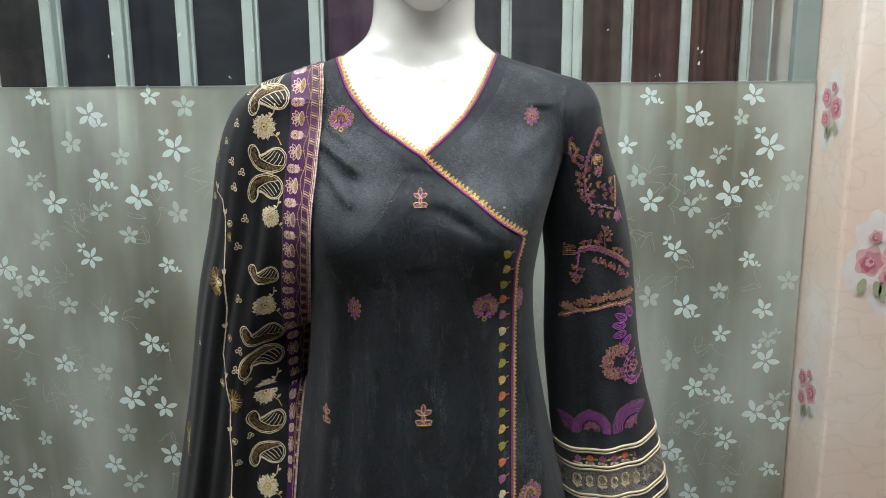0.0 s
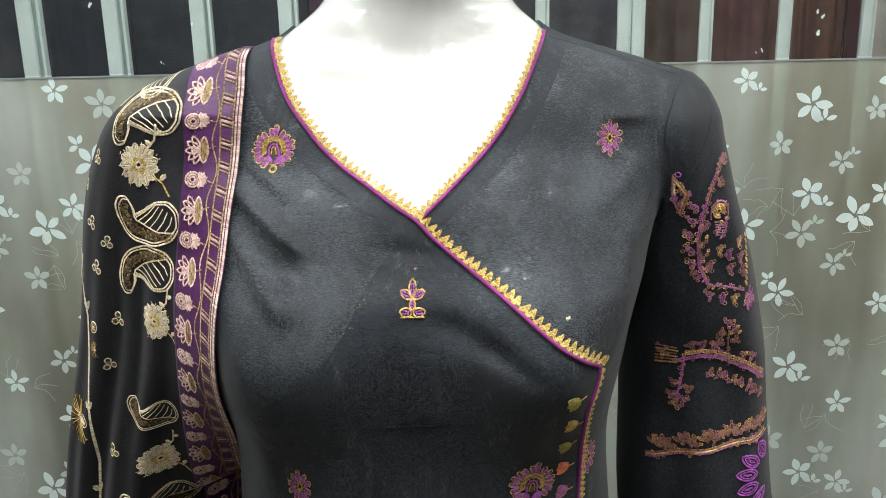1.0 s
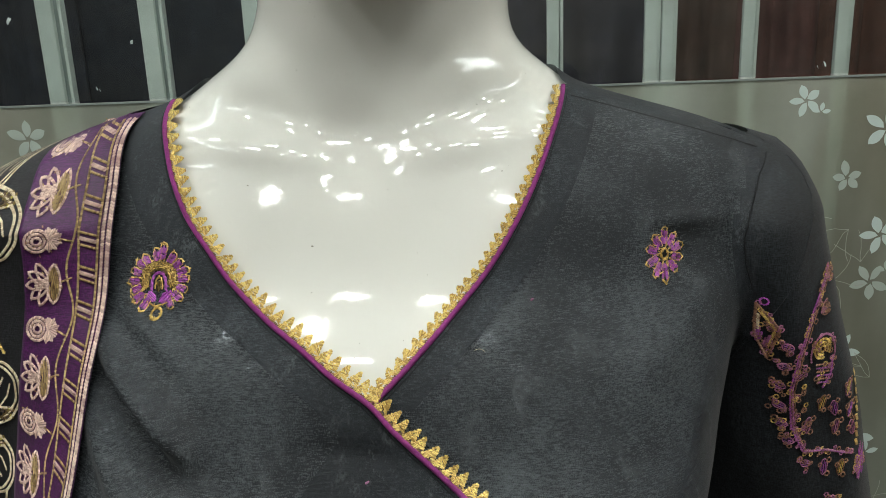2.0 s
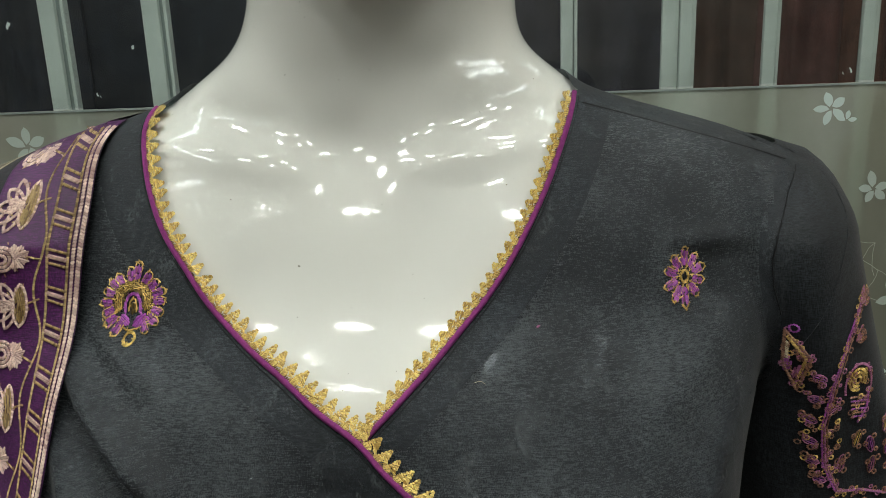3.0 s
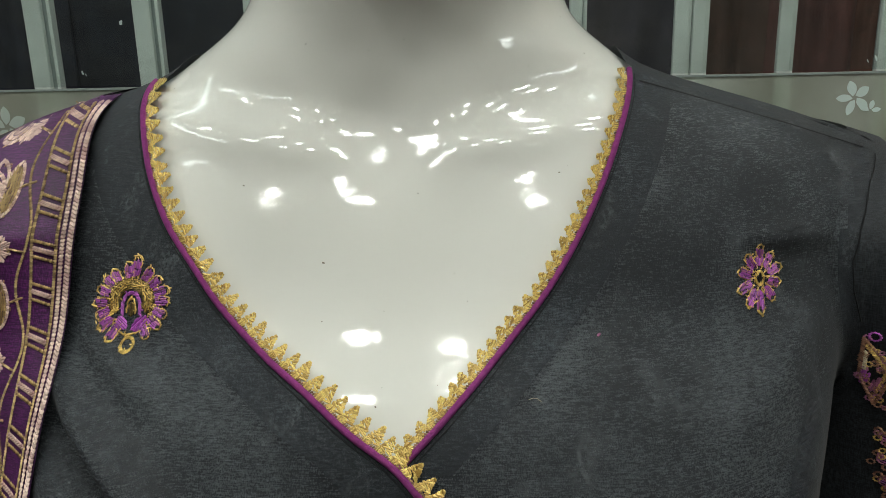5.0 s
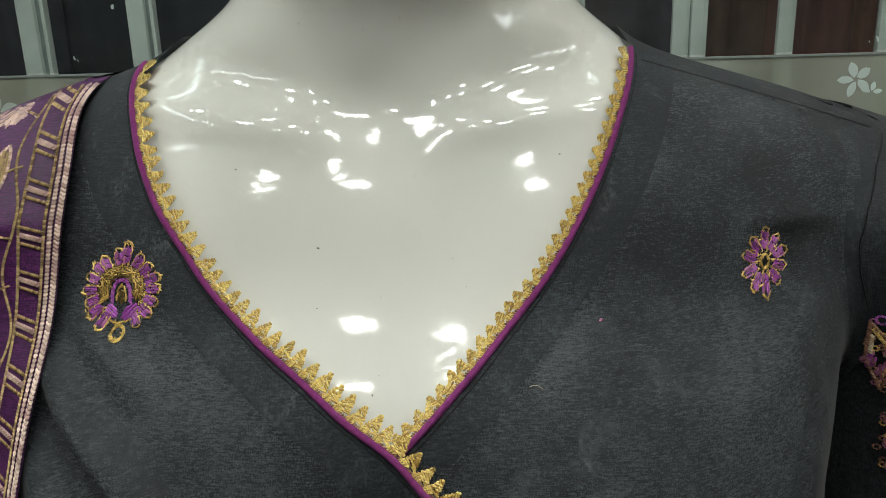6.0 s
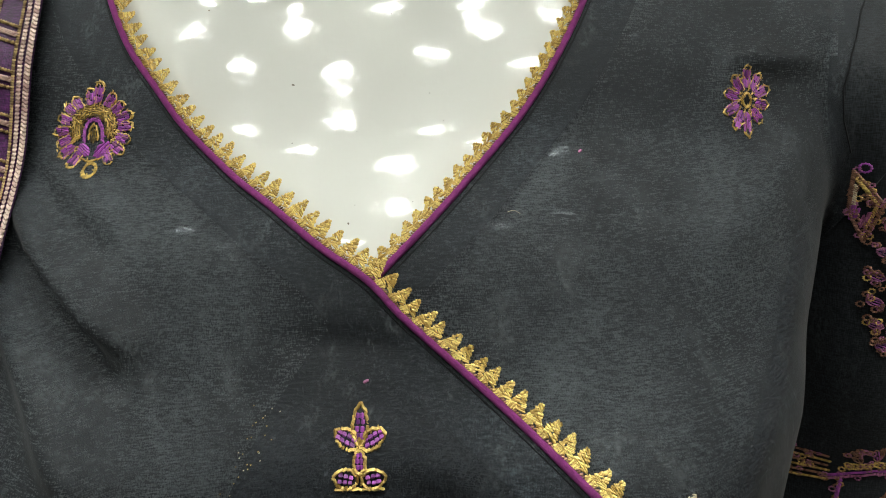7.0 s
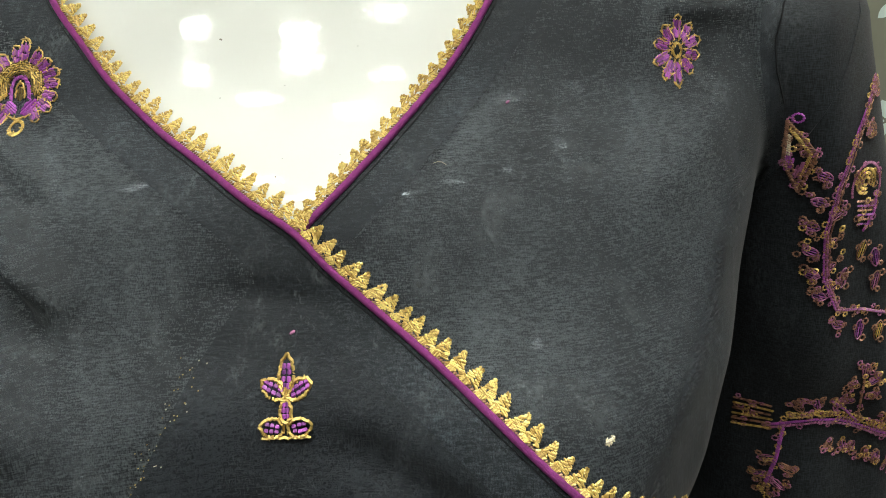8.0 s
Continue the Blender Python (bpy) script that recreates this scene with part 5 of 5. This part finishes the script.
for x, z in ((0.1628, 1.3330), (0.1622, 1.3230), (0.1612, 1.3128), (0.1625, 1.3021), (0.1645, 1.2921), (0.1685, 1.2827), (0.1785, 1.2690)):
    (u, v), = metres([(x, z)], 0.17, 1.31)
    m += petal(u - 2.6, v + 0.6, -20, 6.2, 3.6, ROSE, PURPLE, 0.6) + loops([(u - 3, v + 2.5), (u + 1, v - 3.5)])
for x, z in ((0.1730, 1.3180), (0.1722, 1.3070), (0.1735, 1.2965), (0.1775, 1.2880)):
    (u, v), = metres([(x, z)], 0.17, 1.31)
    m += petal(u, v, 215, 5.5, 3.2, BRONZE, ROSE, 0.6) + loops([(u + 1.5, v + 1.5)])
on_sleeve("embroidered_flower", m, 0.17, 1.31, 1.0, 0, 1.0, "violet, rose and bronze embroidered flower spray")
m = [(GOLD, rope(arc(0, 0, r, -30, 280, 20), 1.2, 0.8)) for r in (1.6, 3.2, 4.8)] + [(ROSE, rope(arc(0.5, -2, 7.4, -70, 200, 24, 9.0), 1.1, 0.8))]
m += [(PURPLE if k % 2 else BRONZE, rope([(-3 + 0.4 * k, -7.5 - 1.9 * k), (5, -8.5 - 1.9 * k)], 0.8, 0.75)) for k in range(6)]
on_sleeve("embroidered_heart", m + [(ORCHID, rope([(6.5, -6), (6, -14), (2, -20)], 1.2, 0.8))], 0.1835, 1.3275, 1.0, 0, 1.0, "golden embroidered heart of the flower")
for x, z, s0 in ((0.1907, 1.3608, 0.8), (0.1856, 1.3462, 0.7)):
    on_sleeve("embroidered_bud", [(BRONZE, rope(arc(0, 0, r, 0, 330, 14), 0.9, 0.8)) for r in (1.4, 2.8, 4.2)] + [(ROSE, satin(-5, -2, 20, 6, 3, 0.8))], x, z, s0)
for k, (x, z) in enumerate(((0.1776, 1.2900), (0.1850, 1.3000), (0.1920, 1.2960), (0.1935, 1.2860), (0.2009, 1.3040), (0.2020, 1.2930), (0.2036, 1.2830), (0.1974, 1.2640), (0.1880, 1.2660))):
    on_sleeve("embroidered_leaf", petal(0, 4, 268, 8.5, 4.0, BRONZE if k % 2 else ROSE, (ROSE, GOLD, PURPLE)[k % 3], 0.62) + loops([(2.4, 3), (-2.4, 1), (2.0, -4)]), x, z, 1.0, rng.uniform(-18, 18))
on_sleeve("embroidered_blossom", [(ORCHID, np.concatenate([st for _, st in rosette(7, 1.2, 8.0)])), (BRONZE, rope(arc(0, 0, 3.0, 0, 360, 14), 1.1, 0.8))], 0.2110, 1.2610, 1.0, 0, 0.8, "orchid embroidered blossom")
m = [(GOLD, rope([(0, 22 - 4.2 * k), (1.0, 19 - 4.2 * k)], 2.4, 0.7)) for k in range(9)]
on_sleeve("embroidered_chain", m, 0.2075, 1.2860)
# the arched branch
arch = [(0.1601, 1.2175), (0.1680, 1.2215), (0.1755, 1.2235), (0.1850, 1.2222), (0.1929, 1.2194), (0.2117, 1.2110), (0.2300, 1.1960)]
m = [(ORCHID, rope(metres(arch, 0.19, 1.21), 1.2, 0.75)), (ROSE, rope(metres([(x, z - 0.0016) for x, z in arch], 0.19, 1.21), 1.0, 0.75))] + loops(metres([(float(q), float(np.interp(q, [a for a, _ in arch], [b for _, b in arch])) + 0.0032) for q in np.arange(0.166, 0.229, 0.0019)], 0.19, 1.21), 1.25, GOLD) + [
     (ORCHID, rope(metres([(0.1640, 1.2170), (0.1628, 1.2008), (0.1606, 1.1868)], 0.19, 1.21), 1.4, 0.8)), (ORCHID, rope(metres([(0.1950, 1.2200), (0.1880, 1.2270), (0.1810, 1.2330)], 0.19, 1.21), 1.1, 0.8)), (BRONZE, rope(metres([(0.1950, 1.2200), (0.1935, 1.2330), (0.1928, 1.2441)], 0.19, 1.21), 1.0, 0.8))]
for k, (x, z, a) in enumerate(((0.1628, 1.2008, 200), (0.1640, 1.1990, 330), (0.1612, 1.1920, 210), (0.1620, 1.1900, 320), (0.1606, 1.1868, 265), (0.1915, 1.2311, 160), (0.1950, 1.2330, 25), (0.1915, 1.2390, 150), (0.1945, 1.2400, 30), (0.1928, 1.2441, 90),
                               (0.1700, 1.2270, 130), (0.1760, 1.2285, 110), (0.1830, 1.2275, 75), (0.1846, 1.2130, 250), (0.1900, 1.2110, 280), (0.1960, 1.2090, 240), (0.2017, 1.2060, 270), (0.2080, 1.2030, 250), (0.2140, 1.2000, 280), (0.2200, 1.1950, 250), (0.2260, 1.1900, 280), (0.2120, 1.2160, 60), (0.2060, 1.2180, 80))):
    (u, v), = metres([(x, z)], 0.19, 1.21)
    m += petal(u, v, a, 6.6, 3.4, BRONZE if k % 3 else ROSE, (ROSE, BRONZE, PURPLE)[k % 3], 0.62) + loops([(u + 6 * math.cos(math.radians(a + 25)), v + 6 * math.sin(math.radians(a + 25))), (u + 6 * math.cos(math.radians(a - 25)), v + 6 * math.sin(math.radians(a - 25)))])
for k in range(6):
    m.append((GOLD if k % 2 else BRONZE, rope(metres([(0.1465, 1.2260 - 0.0026 * k), (0.1590 + 0.0008 * (k % 2), 1.2262 - 0.0022 * k)], 0.19, 1.21), 1.0, 0.8)))
on_sleeve("embroidered_branch", m, 0.19, 1.21, 1.0, 0, 1.0, "violet and bronze embroidered arched branch")
band = [(BRONZE, rope([(-44, -10), (-20, 0), (20, 8), (46, 9)], 1.5, 0.8)), (ROSE, rope([(-44, -13), (-20, -3), (20, 4.5), (46, 5)], 1.2, 0.8)), (GOLD, chain([(-44, -11.5), (-20, -1.5), (20, 6.2), (46, 7)], 1.2, 2.2))]
for u, v in ((-34, -2), (-18, 4), (-2, 9), (14, 12), (30, 14), (42, 14)):
    band += [(BRONZE, np.concatenate([s for _, s in lobed(8, 5, 20, 160, GOLD)]) + (u, v, u, v, 0))]
on_sleeve("embroidered_band", band, 0.188, 1.146, 1.0, 0, 1.0, "gold and rose scalloped band")
for x, z, a in ((0.2312, 1.1394, 122), (0.2195, 1.1346, 150), (0.2171, 1.1236, 176), (0.2187, 1.1118, 196), (0.2283, 1.1022, 222)):
    c, d = 8 * math.cos(math.radians(a)), 8 * math.sin(math.radians(a))
    m = [(ORCHID, rope(leaf_outline(-c, -d, a, 16, 8.5), 1.15, 0.75)), (ORCHID, rope(leaf_outline(-0.75 * c, -0.75 * d, a, 11.5, 5.2), 0.8, 0.75)), (PURPLE, satin(-c * 0.5, -d * 0.5, a, 8, 2.0, 0.7))]
    embroider("embroidered_lotus_petal", m, sleeve, worn_front, *arm_swing(x, z), 1.08, 0, 1.05, 0.0006, "orchid looped lotus petal", lambda px, pz: np.abs(px - SLEEVE.cx(pz)) < SLEEVE.a(pz) - 0.001)
m = []
for r, gap in ((8, 2.3), (10.5, 2.4), (13, 2.5), (15.5, 2.8), (18, 3.4)):
    m += knotted_arc(r, 50, 275, gap, 1.15, (BRONZE, ROSE, BRONZE, ROSE, GOLD), 0.9)
for a in np.linspace(60, 260, 9):
    m += petal(11 * math.cos(math.radians(a)), 11 * math.sin(math.radians(a)), a, 8.5, 4.0, ROSE, BRONZE, 0.6)
on_sleeve("embroidered_fan", m, 0.2165, 1.0765, 1.15, 0, 0.95, "rose and bronze knotted half wreath")
m = [(ORCHID, rope(arc(0, 0, r, 80, 300, 24, r * 1.15), 1.2, 0.75)) for r in (11, 14)]
m += [(ORCHID, rope([(11.5 * math.cos(math.radians(a)), 13 * math.sin(math.radians(a))), (2, 13 - 0.14 * (a - 80))], 0.9, 0.75)) for a in (110, 140, 170, 200, 230)]
m += knotted_arc(17, 180, 320, 2.6, 1.2, (ORCHID, ROSE, PURPLE)) + knotted_arc(5, 0, 360, 2.4, 1.1, (BRONZE, ROSE))
on_sleeve("embroidered_half_moon", m, 0.2400, 1.0680, 1.15, 0, 0.95, "orchid half moon with a lattice")
for x, z, size in ((0.152, 0.9840, 0.92), (0.186, 0.9885, 1.12), (0.2400, 0.9930, 1.36), (0.285, 0.992, 1.0)):
    m = []
    for r, n, mats in ((22.8, 2.9, (PURPLE, ROSE, BRONZE)), (20.0, 2.6, (PURPLE, ORCHID, PURPLE)), (17.4, 2.8, (ORCHID, PURPLE, BRONZE))):
        m += knotted_arc(r, -8, 188, n, 1.1, mats)
    m += [(PURPLE, rope(arc(0, 0, 15.3, -10, 190, 30), 0.9, 0.75)), (ORCHID, rope(arc(0, 0, 13.2, -10, 190, 30), 0.8, 0.75))]
    for r in (4, 6.5, 9):
        m += knotted_arc(r, 0, 180, 2.3, 1.1, (BRONZE, ROSE, PURPLE), 0.5)
    for a in (40, 75, 105, 140):
        m += petal(3 * math.cos(math.radians(a)), 3 * math.sin(math.radians(a)), a, 7.5, 3.2, ROSE, BRONZE, 0.6)
    embroider("embroidered_arch", m, sleeve, worn_front, *arm_swing(x, z), size, 5, 0.9, 0.0006, "violet scalloped arch embroidery", lambda px, pz: np.abs(px - SLEEVE.cx(pz)) < SLEEVE.a(pz) - 0.001)


def round_cuff(name, z, mat, w, label=""):
    """A cord round the sleeve at one height, sloping slightly."""
    z = arm_swing(0, z)[1]
    ang = np.linspace(-2.2, 2.2, 90)
    x, y = SLEEVE.at(ang, z)
    zz2 = z + float(CUFF_TILT(z)) * (x - SLEEVE.cx(z))
    v, f = tube(np.column_stack([x, y - 0.0012 * np.cos(ang) + np.asarray(sleeve_front(x, z)) - SLEEVE.front(x, z), zz2]), w, 8)
    return mesh_object(name, v, f, mat, sleeve, label)


for z, w in ((0.9665, 0.0018), (0.9625, 0.0013), (0.9445, 0.0016), (0.9400, 0.0014), (0.9065, 0.0015), (0.9025, 0.0013), (0.889, 0.0014), (0.885, 0.0012)):
    round_cuff("gold_cord", z, CREAM, w, "pale gold cuff cord")
for k, x in enumerate(np.linspace(0.156, 0.272, 9)):
    on_sleeve("cuff_flower", [(ORANGE if k % 3 == 2 else ROSE, np.concatenate([s for _, s in rosette(7, 1.0, 5.5)])), (LIME, satin(5, 0, 10, 6, 3, 1.0))], x, 0.9535 + 0.15 * (x - 0.213), 0.9)
    on_sleeve("cuff_bead", [(CREAM, np.concatenate([rope(arc(u, 0, 1.4, 0, 360, 9), 1.2, 0.9) for u in (-4, 0, 4)]))], x, 0.9475 + 0.15 * (x - 0.213), 0.9)
    sp = [(CREAM, rope(arc(0, 4, 4.2, 0, 330, 16, 5.5), 1.2, 0.9)), (LIME, rope(arc(0, 4, 2.2, 0, 330, 12, 3.5), 1.0, 0.9)), (CREAM, satin(0, -6, 40, 7, 3, 0.9)), (CREAM, satin(0, -6, 140, 7, 3, 0.9)), (CREAM, satin(0, -8, 90, 6, 2.5, 0.9))]
    on_sleeve("cuff_sprig", sp, x, 0.9215 + 0.15 * (x - 0.213), 1.1 if k % 2 else 0.9)
    on_sleeve("cuff_flower", [(PURPLE, np.concatenate([s for _, s in rosette(8, 1.5, 7)]))], x, 0.876 + 0.15 * (x - 0.213), 0.9)

# ---- the shawl over the shoulder ----
shawl = thing("shawl", "black chiffon shawl with gold paisleys and a violet border", "shawl", "", "", (0, 0, 0))


def shawl_sheet():
    rows = np.concatenate([np.linspace(0.62, 1.36, 120), np.linspace(1.364, 1.446, 60)])
    u = np.concatenate([np.linspace(0, 0.9, 80), np.linspace(0.907, 1.0, 30)])
    Z = np.repeat(rows[:, None], len(u), 1)
    L, R = SCARF_LEFT(Z), SCARF_RIGHT(Z)
    X = R + (L - R) * u[None]
    Y = scarf_front(X, Z)
    back_u = np.linspace(1, 0.02, 40)[1:]
    ZB = np.repeat(rows[:, None], len(back_u), 1)
    XB = SCARF_RIGHT(ZB) + (SCARF_LEFT(ZB) - SCARF_RIGHT(ZB)) * back_u[None]
    YB = Y[:, -1:] + 0.085 * np.sqrt(np.clip(1 - (back_u[None]) ** 3, 0, 1)) * np.clip((1.455 - ZB) / 0.06, 0.05, 1) + 0.004 * np.sin(back_u[None] * 22 + ZB * 5)
    return sheet("shawl_cloth", np.hstack([X, XB]), np.hstack([Y, YB]), np.hstack([Z, ZB]), SCARF_CLOTH, shawl, "folded black chiffon")


shawl_sheet()
BORDER = smooth_table((0.62, 0.90, 1.0, 1.073, 1.15, 1.186, 1.29, 1.386, 1.43, 1.446), (0.008, 0.011, 0.015, 0.026, 0.034, 0.0365, 0.040, 0.036, 0.038, 0.036))
zz = np.concatenate([np.linspace(0.70, 1.36, 120), np.linspace(1.364, 1.4455, 60)])
bu = np.linspace(0, 1, 26)
BX = SCARF_RIGHT(zz)[:, None] - 0.0005 - BORDER(zz)[:, None] * bu[None] + 0.0015
BX = np.maximum(BX, SCARF_LEFT(zz)[:, None] + 0.0008)
BZ = np.repeat(zz[:, None], 26, 1)
border = sheet("border", BX, scarf_front(BX, BZ) - 0.0010 - 0.0008 * np.sin(bu * math.pi)[None], BZ, PURPLE_CLOTH, shawl, "violet silk border with pink and gold embroidery", 0.0006)


def border_front(x, z):
    return scarf_front(x, z) - 0.0021


def at_border(s, z):
    """x at the share s of the border's width, from the outer edge."""
    return float(SCARF_RIGHT(z)) + 0.001 - float(BORDER(z)) * s


def border_line(s, z0, z1, wave=0.0, count=200):
    z = np.linspace(z0, z1, count)
    x = SCARF_RIGHT(z) + 0.001 - BORDER(z) * (s + wave * np.sin(z * 2 * math.pi / 0.0372))
    return np.column_stack([x, z]) * 1000


for s, mat, w in ((0.022, BLUSH, 1.8), (0.085, BLUSH, 1.1), (0.135, DULL_GOLD, 0.9), (0.345, DULL_GOLD, 0.9)):
    embroider("border_cord", [(mat, rope(border_line(s, 0.90, 1.4435), w, 1.25 if mat is BLUSH else 0.85))], border, border_front, label="beaded edge cord" if s < 0.05 else "gold edge cord")
embroider("border_vine", [(DULL_GOLD, rope(border_line(0.43, 0.95, 1.4435, 0.055), 0.75, 0.85))], border, border_front, label="waving gold vine")
for k, z in enumerate(np.arange(1.436, 0.93, -0.0186)):
    sc = min(1.0, float(BORDER(z)) / 0.039)
    embroider("border_flower" if k % 2 else "border_bud", fuzzy(tulip() if k % 2 else border_bud(), 45, (DULL_GOLD, BLUSH, BRONZE), 0.5, 1.4, 0.45), border, border_front, at_border(0.68, z), z, 1.18, rng.uniform(-5, 5), sc)
for z in np.arange(1.440, 0.93, -0.0142):
    x0, x1 = at_border(0.15, z), at_border(0.335, z)
    lines = [(mat, rope(np.array([(x1, z + dz + 0.0012), (x0, z + dz - 0.0012)]) * 1000, w, 0.8)) for dz, mat, w in ((0.0026, DULL_GOLD, 0.9), (0.0, BLUSH, 1.7), (-0.0026, DULL_GOLD, 0.9))]
    embroider("border_rung", lines, border, border_front)


def on_shawl(name, motif, x, z, scale=1.0, turn=0.0, stretch=1.0, label=""):
    return embroider(name, motif, shawl, scarf_front, x, z, scale, turn, stretch, 0.0004, label, lambda px, pz: (pz < 1.444) & (px > SCARF_LEFT(pz) + 0.001) & (px < SCARF_RIGHT(pz) - BORDER(pz) + 0.002))


drop = paisley()
flip = [(m, np.column_stack([a[:, 0], -a[:, 1], a[:, 2], -a[:, 3], a[:, 4]])) for m, a in drop]
for z, kind, dx, s in ((1.425, drop, -0.012, 1.0), (1.402, drop, 0.0, 1.0), (1.335, flip, 0.002, 0.95), (1.300, drop, 0.001, 0.95), (1.197, flip, 0.004, 0.72), (1.117, flip, 0.003, 0.92), (1.080, drop, 0.0, 0.95), (1.002, flip, 0.0, 0.9), (0.960, drop, 0.0, 0.92), (0.87, flip, 0.0, 0.9)):
    on_shawl("paisley", kind, float(SCARF_RIGHT(z)) - float(BORDER(z)) - 0.0250 + dx, z, s * 1.06, 6 if kind is flip else 0, 0.97, "gold sequinned embroidered paisley")
for x, z, s in ((-0.206, 1.371, 1.0), (-0.201, 1.268, 0.85), (-0.2175, 1.155, 0.9), (-0.227, 1.036, 0.95), (-0.225, 0.920, 1.0)):
    on_shawl("cream_bloom", fuzzy(bloom(), 400, None, 0.8), x, z, s * 1.12, rng.uniform(0, 40), 0.95, "cream embroidered round flower")
    on_shawl("bloom_stem", [(CREAM, rope([(6, 10), (12, 16), (14, 26)], 1.4, 0.9)), (CREAM, satin(10, 12, 130, 6, 3, 0.9)), (CREAM, satin(13, 20, 20, 5, 3, 0.9)), (GOLD, rope([(8, -6), (16, -12), (20, -20)], 1.0, 0.9)), (CREAM, satin(14, -10, 40, 6, 3, 0.9))], x, z, s)
for x, z, s, a in ((-0.283, 1.340, 0.95, 0), (-0.276, 1.184, 0.95, 0), (-0.262, 1.036, 0.85, 180), (-0.338, 0.960, 1.0, 0), (-0.255, 1.24, 0.35, 0)):
    on_shawl("fan_flower", fan(), x, z, s, a, 0.8, "brown and gold embroidered fan flower")
for x, z in ((-0.243, 1.374), (-0.250, 1.330), (-0.236, 1.318), (-0.247, 1.300), (-0.262, 1.352), (-0.236, 1.262), (-0.247, 1.228), (-0.248, 1.165), (-0.250, 1.10), (-0.256, 1.075), (-0.245, 0.985), (-0.258, 0.955), (-0.30, 1.28), (-0.31, 1.10), (-0.244, 1.06)):
    on_shawl("trefoil", trefoil(), x, z, rng.uniform(0.8, 1.1), rng.uniform(-30, 30), 0.9)
vine = [(-0.284, 1.300), (-0.280, 1.288), (-0.266, 1.283), (-0.262, 1.262), (-0.263, 1.225), (-0.265, 1.19), (-0.266, 1.15), (-0.270, 1.12), (-0.275, 1.09), (-0.270, 1.06), (-0.265, 1.03), (-0.268, 0.99), (-0.266, 0.95), (-0.270, 0.90)]
on_shawl("vine", [(CREAM, rope(np.array(vine) * 1000, 1.6, 0.9))], 0, 0, 1.0, 0, 1.0, "cream embroidered trailing vine")
for k, (x, z) in enumerate(vine[1::2]):
    on_shawl("vine_bud", bud(), x + (0.007 if k % 2 else -0.007), z - 0.006, 1.0, 40 if k % 2 else 140, 0.9)
    on_shawl("vine_leaf", [(CREAM, satin(0, 0, 70, 9, 3, 0.9)), (CREAM, satin(0, 0, 110, 8, 3, 0.9))], x, z + 0.004, 0.9)
